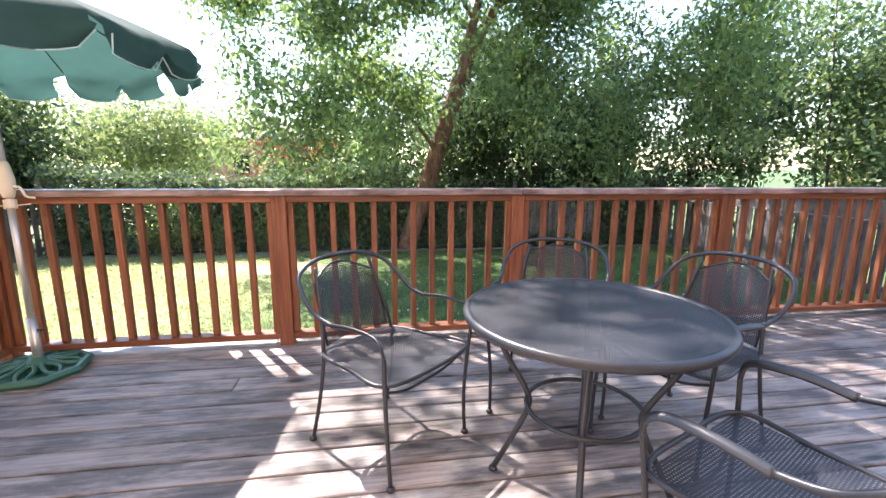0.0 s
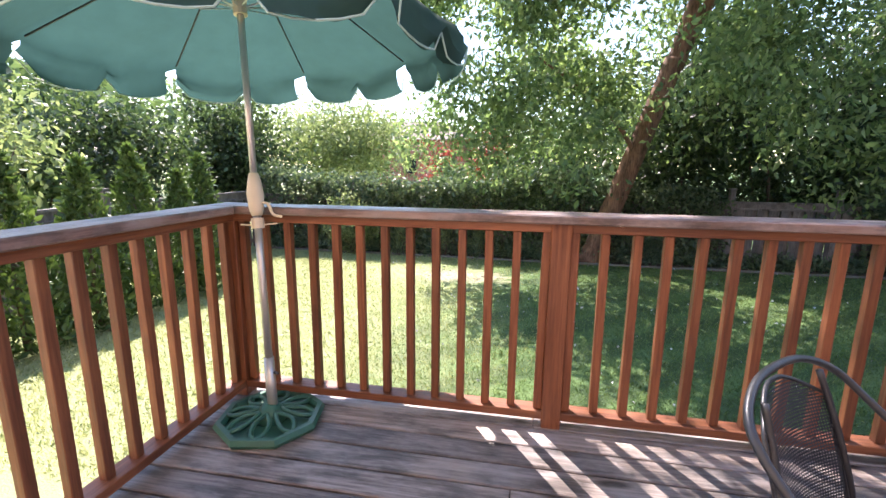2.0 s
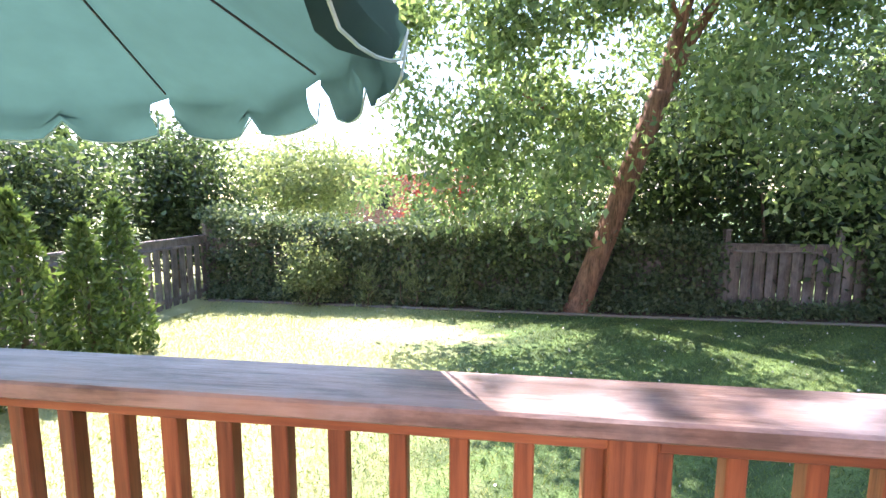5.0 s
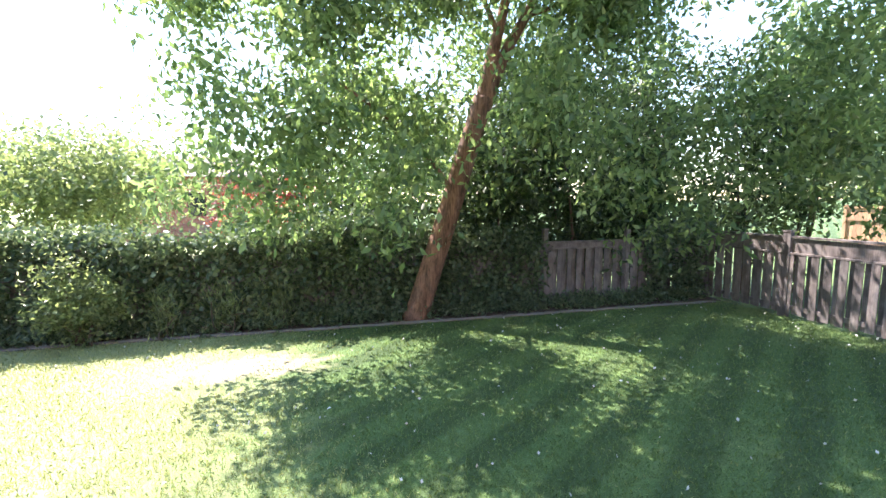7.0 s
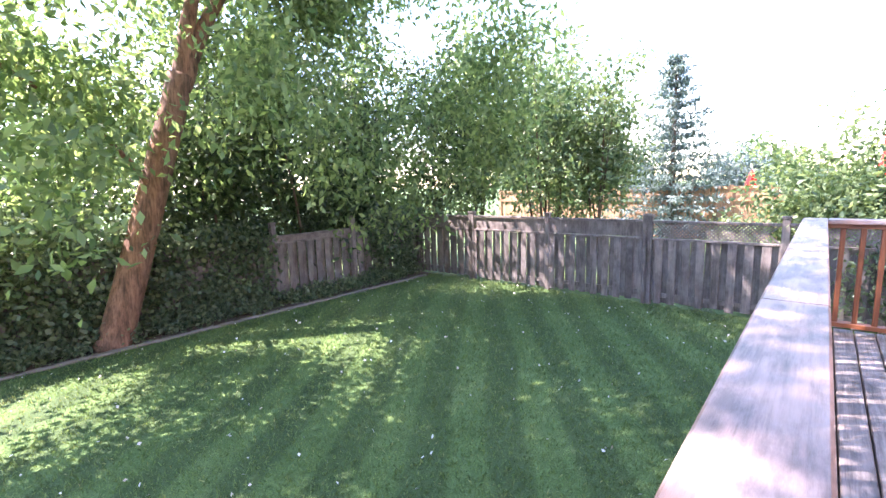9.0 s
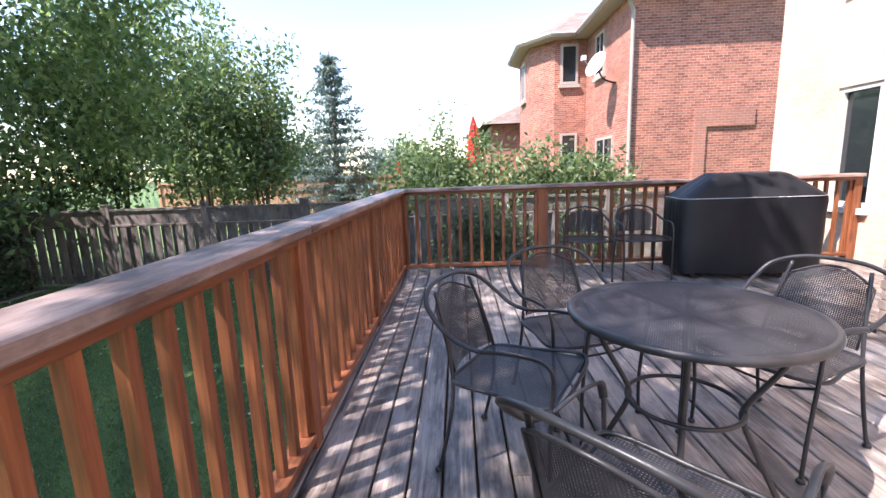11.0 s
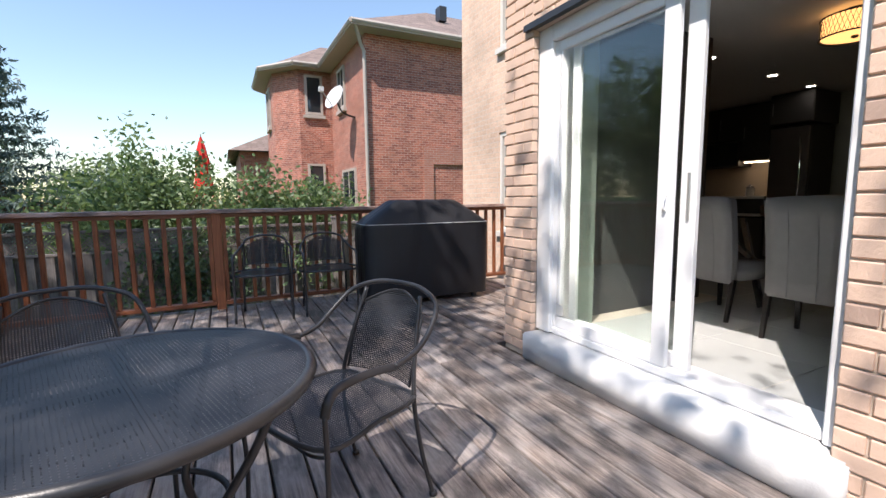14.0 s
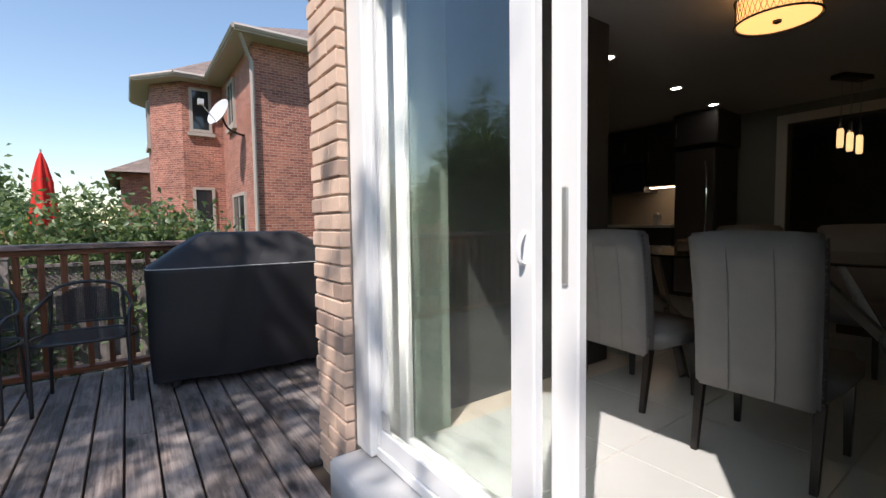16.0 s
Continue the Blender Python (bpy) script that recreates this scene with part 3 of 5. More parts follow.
def patio_chair():
    """Armchair that faces +y: one hoop for back and arms, woven seat and back."""
    c = thing("patio_armchair", "black wrought-iron patio armchair with woven mesh seat and back", "chair", "chairs round the table")
    for s in (-1, 1):
        bm = bmesh.new()
        tube(bm, spline([(s * .235, .235, 0.0), (s * .238, .225, 0.200), (s * .255, .235, 0.420), (s * .265, .245, 0.535)], 5), .0085, 8)
        lathe(bm, [(.012, 0), (.016, .004), (.016, .014), (.010, .02)], 10, (s * .235, .235, 0))
        part("front_leg", bm, IRON, c, "", True)
        bm = bmesh.new()
        tube(bm, spline([(s * .225, -.255, 0.0), (s * .215, -.205, 0.200), (s * .20, -.185, 0.400), (s * .175, -.225, 0.584), (s * .15, -.285, 0.760)], 6), .0085, 8)
        lathe(bm, [(.012, 0), (.016, .004), (.016, .014), (.010, .02)], 10, (s * .225, -.255, 0))
        part("back_leg", bm, IRON, c, "", True)
        bm = bmesh.new()
        tube(bm, spline([(s * .265, .245, 0.531), (s * .27, .235, 0.576), (s * .262, .19, 0.600), (s * .264, .08, 0.605), (s * .264, -.03, 0.592)], 7), .0145, 8, False, .42)
        part("armrest", bm, IRON, c, "", True)
    bm = bmesh.new()
    tube(bm, spline([(-.264, -.03, 0.592), (-.268, -.12, 0.613), (-.268, -.20, 0.670), (-.235, -.275, 0.740), (-.13, -.315, 0.782), (0, -.325, 0.791), (.13, -.315, 0.782), (.235, -.275, 0.740), (.268, -.20, 0.670), (.268, -.12, 0.613), (.264, -.03, 0.592)], 7), .0098, 8)
    part("back_hoop", bm, IRON, c, "", True)
    bm = bmesh.new()
    tube(bm, spline([(-.20, -.185, 0.415), (0, -.205, 0.412), (.20, -.185, 0.415), (.235, .02, 0.420), (.25, .23, 0.425), (0, .262, 0.418), (-.25, .23, 0.425), (-.235, .02, 0.420)], 5, True), .0085, 8, True)
    part("seat_frame", bm, IRON, c, "", True)
    grid_panel("seat", lambda u, v: Vector(((u - .5) * (.42 + .08 * v), -.195 + v * .435, .418 - .02 * math.sin(math.pi * u) * math.sin(math.pi * v))),
               lambda u, v: True, 0, .0125, MESHIRON, c, 46, 46)

    def back(u, v):
        w = .345 + .03 * math.sin(v * math.pi) - .02 * v
        return Vector(((u - .5) * w, -.19 - .105 * v ** 1.3 - .035 * math.cos((u - .5) * math.pi), .44 + v * .322))

    grid_panel("backrest", back, lambda u, v: v < .80 + .2 * math.sin(math.pi * u), 0, .0125, MESHIRON, c, 40, 44, 14)
    bm = bmesh.new()
    tube(bm, [back(0.0, .0)] + [back(u / 14, min(.985, .79 + .2 * math.sin(math.pi * u / 14))) for u in range(15)] + [back(1.0, .0)], .0055, 6)
    part("back_frame", bm, IRON, c, "", True)
    bm = bmesh.new()
    tube(bm, spline([(-.25, .225, 0.400), (-.12, .20, 0.345), (0, .185, 0.330), (.12, .20, 0.345), (.25, .225, 0.400)], 4), .006, 6)
    part("stretcher", bm, IRON, c, "", True)
    return c


def aim(x, y, fx, fy):
    return pose(x, y, 0, 0, 0, math.degrees(math.atan2(fy, fx)) - 90)


CH = patio_chair()
CHAIR_POSES = (aim(-.15, 2.075, .68, -.73), aim(.655, 2.30, -.48, -.88), aim(1.15, 1.93, -.9, -.3), aim(.80, 1.10, -.42, .91))
CH.matrix_world = CHAIR_POSES[0]
for m in CHAIR_POSES[1:]:
    copy_thing(CH, m)


def patio_table(at):
    t = thing("round_patio_table", "round black iron patio table with a woven mesh top", "table", at=at)
    R = .425
    bm = bmesh.new()
    tube(bm, [(R * math.cos(a * math.tau / 64), R * math.sin(a * math.tau / 64), .688) for a in range(64)], .017, 8, True)
    part("rim", bm, IRON, t, "", True)
    grid_panel("tabletop", lambda u, v: Vector(((u - .5) * 2 * R, (v - .5) * 2 * R, .699 + .003 * math.sin(u * 3 + v))), lambda u, v: math.hypot(u - .5, v - .5) < .499, 0, .0085, MESHIRON, t, 84, 84, 60)
    for k in range(4):
        a = math.radians(45 + 90 * k)
        bm = bmesh.new()
        tube(bm, spline([(math.cos(a) * r, math.sin(a) * r, z) for r, z in ((.375, .685), (.30, .52), (.205, .36), (.20, .29), (.25, .17), (.325, .01))], 6), .0115, 8)
        lathe(bm, [(.014, 0), (.019, .005), (.014, .018)], 10, (math.cos(a) * .325, math.sin(a) * .325, 0))
        part("leg", bm, IRON, t, "", True)
    bm = bmesh.new()
    tube(bm, [(.205 * math.cos(a * math.tau / 40), .205 * math.sin(a * math.tau / 40), .335) for a in range(40)], .009, 8, True)
    part("ring_stretcher", bm, IRON, t, "", True)
    bm = bmesh.new()
    for a in (0.0, math.pi / 2):
        tube(bm, [(-.42 * math.cos(a), -.42 * math.sin(a), .684), (.42 * math.cos(a), .42 * math.sin(a), .684)], .008, 6)
    part("cross_brace", bm, IRON, t)
    return t


patio_table(pose(.535, 1.66, 0, 0, 0, 18))


def tub_chair(at):
    """Lighter stacking chair with a rounded back, faces +y."""
    c = thing("stacking_chair", "black metal stacking chair with a rounded mesh back by the railing", "chair", "chairs by the railing", at=at)
    for s in (-1, 1):
        bm = bmesh.new()
        tube(bm, spline([(s * .25, .23, 0), (s * .25, .22, 0.350), (s * .255, .20, 0.557), (s * .26, .12, 0.613), (s * .26, -.05, 0.617), (s * .235, -.17, 0.659), (s * .205, -.215, 0.694)], 5), .0115, 8)
        part("front_leg", bm, IRON, c, "", True)
        bm = bmesh.new()
        tube(bm, spline([(s * .23, -.25, 0), (s * .215, -.2, 0.420), (s * .205, -.215, 0.575), (s * .205, -.22, 0.694)], 5), .0115, 8)
        part("back_leg", bm, IRON, c, "", True)
    bm = bmesh.new()
    tube(bm, spline([(-.205, -.22, 0.685), (-.185, -.235, 0.732), (-.10, -.25, 0.766), (0, -.255, 0.774), (.10, -.25, 0.766), (.185, -.235, 0.732), (.205, -.22, 0.685)], 5), .0115, 8)
    part("back_hoop", bm, IRON, c, "", True)
    bm = bmesh.new()
    tube(bm, spline([(-.21, -.2, 0.430), (.21, -.2, 0.430), (.245, .2, 0.435), (-.245, .2, 0.435)], 5, True), .011, 8, True)
    part("seat_frame", bm, IRON, c, "", True)
    grid_panel("seat", lambda u, v: Vector(((u - .5) * .45, -.195 + v * .40, .432)), lambda u, v: True, 0, .015, MESHIRON, c, 40, 40)
    grid_panel("backrest", lambda u, v: Vector(((u - .5) * .36, -.222 - .03 * math.cos((u - .5) * 3) - .01 * v, .49 + .265 * v)), lambda u, v: v < .72 + .28 * math.sin(math.pi * u), 0, .018, MESHIRON, c, 36, 36, 12)
    bm = bmesh.new()
    tube(bm, [(-.2, -.215, 0.489), (0, -.245, 0.489), (.2, -.215, 0.489)], .008, 6)
    part("back_rail", bm, IRON, c)
    return c


TC = tub_chair(aim(3.83, 1.10, -.98, .15))
copy_thing(TC, aim(3.80, .50, -.99, .05))


# ---------------------------------------------------------------- covered barbecue
def grill(at):
    g = thing("covered_barbecue", "large barbecue under a creased black vinyl cover", "barbecue", at=at)
    bm = bmesh.new()
    # width along x, depth along y
    secs = ((.62, .715, .30), (.30, .715, .30), (.06, .70, .29), (.80, .72, .305), (.862, .712, .304), (.872, .70, .296), (.90, .668, .28), (1.085, .40, .165), (1.10, .375, .15), (1.112, .34, .12))
    secs = sorted(secs)
    rings = []
    nS = 56
    for z, hx, hy in secs:
        ring = []
        for k in range(nS):
            a = k * math.tau / nS
            ca, sa = math.cos(a), math.sin(a)
            q = (abs(ca) ** 8 + abs(sa) ** 8) ** (-1 / 8)
            fold = .022 * noise.noise(Vector((ca * 4, sa * 4, z * 2.2))) + .012 * noise.noise(Vector((ca * 11, sa * 11, z * 1.2))) * (1.2 - z)
            ring.append(bm.verts.new((hx * ca * q * (1 + fold), hy * sa * q * (1 + fold), z + (.02 * noise.noise(Vector((ca * 3, sa * 3, 9))) if z < .1 else .01 * noise.noise(Vector((ca * 5, sa * 5, z)))))))
        rings.append(ring)
    for u, w in zip(rings, rings[1:]):
        for k in range(nS):
            bm.faces.new((u[k], u[(k + 1) % nS], w[(k + 1) % nS], w[k]))
    bm.faces.new(rings[-1])
    bmesh.ops.subdivide_edges(bm, edges=bm.edges[:], cuts=1, use_grid_fill=True)
    for v in bm.verts:
        d = noise.noise(v.co * 5.0) * .012 + noise.noise(Vector((v.co.x * 14, v.co.y * 14, v.co.z * 3))) * .007
        v.co += v.co.xy.normalized().to_3d() * d if v.co.xy.length > .01 else Vector((0, 0, d))
    part("cover", bm, COVER, g, "", True)
    bm = bmesh.new()
    tube(bm, [((.712 * math.cos(a) * (abs(math.cos(a)) ** 8 + abs(math.sin(a)) ** 8) ** -.125), (.306 * math.sin(a) * (abs(math.cos(a)) ** 8 + abs(math.sin(a)) ** 8) ** -.125), .862) for a in [k * math.tau / 64 for k in range(64)]], .004, 6, True)
    part("seam", bm, DISHGREY, g, "pale seam cord")
    part("cart_shelf", boxm(-.55, .55, -.22, .22, .055, .09), IRON, g)
    for sx in (-.55, .55):
        for sy in (-.2, .2):
            bm = bmesh.new()
            lathe(bm, [(.02, 0), (.032, .008), (.032, .045), (.02, .055)], 14, (sx, sy, 0))
            part("caster", bm, IRON, g)
    return g


grill(pose(3.82, -.57, 0, 0, 0, -90 - 5))


# ---------------------------------------------------------------- parasol
def parasol():
    P0, P1 = Vector((-2.13, 2.99, .0)), Vector((-2.345, 3.27, 2.2))
    u = thing("patio_umbrella", "open dark green canvas patio umbrella on a metal pole", "umbrella", at=pose(P0.x, P0.y, 0))
    ax = (P1 - P0)
    lean = ax.to_track_quat("Z", "Y").to_matrix().to_4x4()

    def at(z):
        return ax * (z / ax.z)

    bm = bmesh.new()
    tube(bm, [at(.05), at(.32)], .025, 14)
    part("base_sleeve", bm, POLEMETAL, u, "", True)
    bm = bmesh.new()
    tube(bm, [at(.3), at(1.1)], .0185, 14)
    part("lower_pole", bm, POLEMETAL, u, "", True)
    bm = bmesh.new()
    tube(bm, [at(1.0), at(2.18)], .0165, 14)
    part("upper_pole", bm, POLEMETAL, u, "", True)
    bm = bmesh.new()
    tube(bm, [at(z) for z in (1.0, 1.03, 1.1, 1.16, 1.2)], [.024, .034, .04, .032, .022], 12)
    hub = part("tilt_housing", bm, CREAM, u, "cream plastic crank housing", True)
    bm = bmesh.new()
    tube(bm, spline([at(1.06), at(1.06) + Vector((.06, .0, .0)), at(1.06) + Vector((.085, 0, -.05)), at(1.06) + Vector((.13, 0, -.06))], 4), .007, 6)
    part("crank_handle", bm, CREAM, hub)
    bm = bmesh.new()
    tube(bm, [at(.955) + Vector((-.09, 0, 0)), at(.955), at(.955) + Vector((.09, .02, .01))], .004, 6)
    tube(bm, [at(.94), at(.99)], .03, 12)
    part("clip", bm, CREAM, u)
    bm = bmesh.new()
    tube(bm, spline([at(.25), at(.25) + Vector((.05, -.01, 0))], 2), .007, 6)
    part("knob", bm, IRON, u)
    bm = bmesh.new()
    tube(bm, [at(1.93), at(2.0)], .032, 12)
    part("runner", bm, CREAM, u)

    def tip_up(m):
        for w in m.verts:
            w.co.z += .02 * (w.co.y - C.y) + .03 * (w.co.x - C.x)

    # canopy: eight panels, with a scalloped valance
    R, top, rim, drop = 1.03, 2.24, 1.87, .19
    C = at(2.1)
    C.z = 0
    bm = bmesh.new()
    N = 96
    rings = []
    for q in range(9):
        f = q / 8
        ring = []
        for k in range(N):
            a = k * math.tau / N + .2
            seg = (k % 12) / 12
            sag = math.sin(seg * math.pi)
            rad = f * R * (1 - .055 * sag * f)
            ring.append(bm.verts.new((C.x + rad * math.cos(a), C.y + rad * math.sin(a), top - (top - rim) * f ** 1.35 - .035 * sag * f)))
        rings.append(ring)
    for d in range(1, 5):
        ring = []
        for k in range(N):
            a = k * math.tau / N + .2
            seg = (k % 12) / 12
            sag = math.sin(seg * math.pi)
            wave = abs(math.sin(((k % 6) / 6) * math.pi)) ** .28
            fl = .022 * noise.noise(Vector((math.cos(a) * 5, math.sin(a) * 5, d * .8)))
            rad = R * (1 - .055 * sag) + .012 * d + fl * d
            ring.append(bm.verts.new((C.x + rad * math.cos(a), C.y + rad * math.sin(a), rim - .035 * sag - drop * (d / 4) * (.50 + .5 * wave))))
        rings.append(ring)
    for i, (a, b) in enumerate(zip(rings, rings[1:])):
        for k in range(N):
            if i >= 9 and k % 12 == 0:
                continue
            bm.faces.new((a[k], a[(k + 1) % N], b[(k + 1) % N], b[k]))
    bmesh.ops.remove_doubles(bm, verts=bm.verts[:], dist=.0005)
    tip_up(bm)
    can = part("canopy", bm, CANVAS_T, u, "", True)
    bm = bmesh.new()
    for j in range(16):
        pts = []
        for k in range(0, 7):
            kk = j * 6 + k
            if k == 0 and kk % 12 == 0:
                kk += 1
            a = kk * math.tau / N + .2
            seg = ((j * 6 + k) % 12) / 12
            sag = math.sin(seg * math.pi)
            wave = abs(math.sin(k / 6 * math.pi)) ** .28
            rad = R * (1 - .055 * sag) + .055
            pts.append((C.x + rad * math.cos(a), C.y + rad * math.sin(a), rim - .035 * sag - drop * (.50 + .5 * wave)))
        tube(bm, pts, .004, 5)
    tip_up(bm)
    part("piping", bm, PIPING, can)
    for j in range(8):
        a = j * math.tau / 8 + .2
        tip = Vector((C.x + R * .99 * math.cos(a), C.y + R * .99 * math.sin(a), rim - .008))
        mid = Vector((C.x + R * .5 * math.cos(a), C.y + R * .5 * math.sin(a), top - (top - rim) * .5 ** 1.35 - .012))
        bm = bmesh.new()
        tube(bm, [Vector((C.x, C.y, top - .03)), mid, tip], .005, 5)
        tip_up(bm)
        rib = part("rib", bm, IRON, u)
        bm = bmesh.new()
        tube(bm, [at(1.96), mid + Vector((0, 0, .02 * (mid.y - C.y) + .03 * (mid.x - C.x)))], .0045, 5)
        part("strut", bm, POLEMETAL, rib)
    return u


m_, n_, l_, b_ = nodes_of("green_canvas_thin")
v_, _r = shifted(n_, l_)
c_ = mixc(n_, l_, noise_node(n_, l_, v_, 9, 5), (0.017, 0.050, 0.045), (0.027, 0.075, 0.068))
l_.new(c_, b_.inputs["Base Color"])
b_.inputs["Roughness"].default_value = .9
t_ = n_.new("ShaderNodeBsdfTranslucent")
l_.new(mixc(n_, l_, 1.0, c_, (2.2, 1.85, 1.85), "MULTIPLY"), t_.inputs["Color"])
x_ = n_.new("ShaderNodeMixShader")
x_.inputs[0].default_value = .35
l_.new(b_.outputs[0], x_.inputs[1])
l_.new(t_.outputs[0], x_.inputs[2])
l_.new(x_.outputs[0], n_["Material Output"].inputs["Surface"])
bump(n_, l_, b_, noise_node(n_, l_, v_, 260, 2), .2, .002)
CANVAS_T = m_
parasol()


def umbrella_base():
    b = thing("umbrella_base", "dark green cast base with openwork petal pattern", "umbrella base", at=pose(-2.15, 3.0, 0, 0, 0, 12))
    oc = [(.235 * math.cos(k * math.tau / 8 + .39), .235 * math.sin(k * math.tau / 8 + .39)) for k in range(8)]
    bm = bmesh.new()
    tube(bm, [(x, y, .025) for x, y in oc], .024, 6, True)
    part("rim", bm, GREENBASE, b)
    bm = bmesh.new()
    for k in range(8):
        a = k * math.tau / 8
        for s in (-1, 1):
            tube(bm, spline([(math.cos(a) * .05, math.sin(a) * .05, .065), (math.cos(a + s * .26) * .13, math.sin(a + s * .26) * .115, .055), (math.cos(a + s * .16) * .18, math.sin(a + s * .16) * .18, .045), (math.cos(a) * .215, math.sin(a) * .215, .035)], 4), .011, 6)
    part("petals", bm, GREENBASE, b, "", True)
    bm = bmesh.new()
    lathe(bm, [(.075, .0), (.07, .05), (.045, .08), (.03, .1)], 20)
    part("socket", bm, GREENBASE, b, "", True)
    part("plate", prism(bmesh.new(), [(x * .95, y * .95) for x, y in oc], .001, .012), GREENBASE, b)
    return b


umbrella_base()


# ---------------------------------------------------------------- timber fences
BF, RF, LF = 12.0, 7.9, -7.9
FENCE_BOARD = mesh_of("board", boxm(-.068, .068, -.009, .009, .06, 1.28, .002), FENCEWOOD)
FENCE_POST = mesh_of("post", boxm(-.055, .055, -.055, .055, -.1, 1.72, .006), FENCEWOOD)
POSTCAP = mesh_of("post_cap", prism(bmesh.new(), [(-.065, -.065), (.065, -.065), (.065, .065), (-.065, .065)], 1.72, 1.75), FENCEWOOD)


def fence(name, label, a, b, fixed, along_x, lattice, top=1.64, step=.118, bay=2.06):
    """Board-on-board fence with posts; a lattice strip under the top rail where lattice is set."""
    f = thing(name, label, "fence", "", "structure")
    n = max(1, round((b - a) / bay))

    def put(u, off, z=0, ry=0.0):
        return pose(u, fixed + off, GZ + z, 0, ry, 0) if along_x else pose(fixed + off, u, GZ + z, 0, ry, 90)

    for i in range(n + 1):
        u = a + (b - a) * i / n
        p = piece("post", FENCE_POST, f, put(u, 0))
        piece("post_cap", POSTCAP, p, pose(0, 0, 0))
    k = round((b - a) / step)
    for i in range(k):
        u = a + (i + .5) * (b - a) / k
        piece("board", FENCE_BOARD, f, put(u, (.034 if i % 2 else -.034) + rr.uniform(-.003, .003), rr.uniform(-.02, .02), rr.uniform(-.5, .5)))
    for i in range(n):
        u0, u1 = a + (b - a) * i / n, a + (b - a) * (i + 1) / n
        for z0, z1, w in ((.16, .25, .02), (1.27, 1.31, .05), (top - .045, top, .045)):
            o = part("rail", boxm(.056, u1 - u0 - .056, -w, w, z0, z1, .003), FENCEWOOD, f)
            o.matrix_local = put(u0, 0, rr.uniform(-.012, .012))
        bm = bmesh.new()
        L, h0, h1 = u1 - u0 - .112, 1.312, top - .047
        if lattice:
            x = -h1 + h0
            while x < L:
                for s in (1, -1):
                    xa, xb = x, x + (h1 - h0)
                    if xa < 0 or xb > L:
                        continue
                    p0, p1 = ((xa, h0), (xb, h1)) if s > 0 else ((xa, h1), (xb, h0))
                    w = .017
                    vs = [bm.verts.new((px + dx, .004 * s, pz)) for px, pz, dx in ((p0[0], p0[1], -w), (p0[0], p0[1], w), (p1[0], p1[1], w), (p1[0], p1[1], -w))]
                    bm.faces.new(vs)
                x += .062
            o = part("lattice", bm, FENCEWOOD, f)
            o.matrix_local = put(u0 + .056, 0)
        else:
            box(bm, 0, L, -.01, .01, h0, h1, .002)
            o = part("top_board", bm, FENCEWOOD, f)
            o.matrix_local = put(u0 + .056, 0)
    return f


fence("side_fence_east", "weathered grey board fence with a lattice strip on top", -2.56, 5.68, RF, False, True)
fence("side_fence_corner", "weathered grey board fence with a worn solid top strip", 5.74, 9.92, RF, False, False, 1.64)
fence("side_fence_end", "weathered grey board fence running into the ivy", 9.98, 11.9, RF, False, False, 1.64)
fence("back_fence", "grey board fence half hidden under ivy", -2.7, 7.8, BF, True, False, 1.46)
fence("back_fence_low", "low grey board fence buried in ivy", -7.8, -2.82, BF, True, False, 1.40)
fence("side_fence_west", "grey board fence behind a row of cedars", 3.0, 11.9, LF, False, False, 1.50)

# far new fence
nf = thing("new_fence", "long orange-brown new timber fence beyond the garden", "fence", "", "structure")
NB = mesh_of("board", boxm(-.07, .07, -.01, .01, 0, 2.0, .002), NEWFENCE)
NP = mesh_of("post", boxm(-.06, .06, -.07, .03, 0, 2.12, .004), NEWFENCE)
for i in range(130):
    piece("board", NB, nf, pose(19, -2.5 + i * .146, GZ, 0, 0, 90))
for i in range(10):
    piece("post", NP, nf, pose(18.95, -2.5 + i * 2.1, GZ, 0, 0, 90))
for z in (.4, 1.5, 1.98):
    part("rail", boxm(18.93, 18.97, -2.5, 16.4, GZ + z, GZ + z + .09), NEWFENCE, nf)

# stone edging and bed
bm = bmesh.new()
prism(bm, [(-7.8, 11.55), (-3.5, 11.5), (0, 11.42), (4, 11.4), (7.85, 11.36), (7.85, 12.1), (-7.8, 12.1)], GZ - .1, GZ + .015)
struct("flower_bed", bm, SOIL, "bare dark soil bed along the fence", "flower bed")
ED = [mesh_of("edging_stone", boxm(-.17, .17, -.055, .055, 0, .045, .018), STONE), mesh_of("edging_stone", boxm(-.12, .12, -.06, .06, 0, .05, .02), STONE)]
edging = thing("bed_edging", "low grey stone edging along the lawn", "edging", "", "structure")
pts = [Vector(p) for p in ((-7.6, 11.5, 0), (-3.5, 11.44, 0), (0, 11.36, 0), (4, 11.33, 0), (7.7, 11.29, 0))]
line = spline(pts, 12)
for a, b in zip(line, line[1:]):
    d = b - a
    if d.length < .2:
        continue
    for t in (.25, .75) if d.length > .3 else (.5,):
        p = a + d * t
        piece("edging_stone", ED[rr.randrange(2)], edging, pose(p.x, p.y + rr.uniform(-.02, .02), GZ - .01, rr.uniform(-3, 3), rr.uniform(-3, 3), math.degrees(math.atan2(d.y, d.x)) + rr.uniform(-7, 7)))


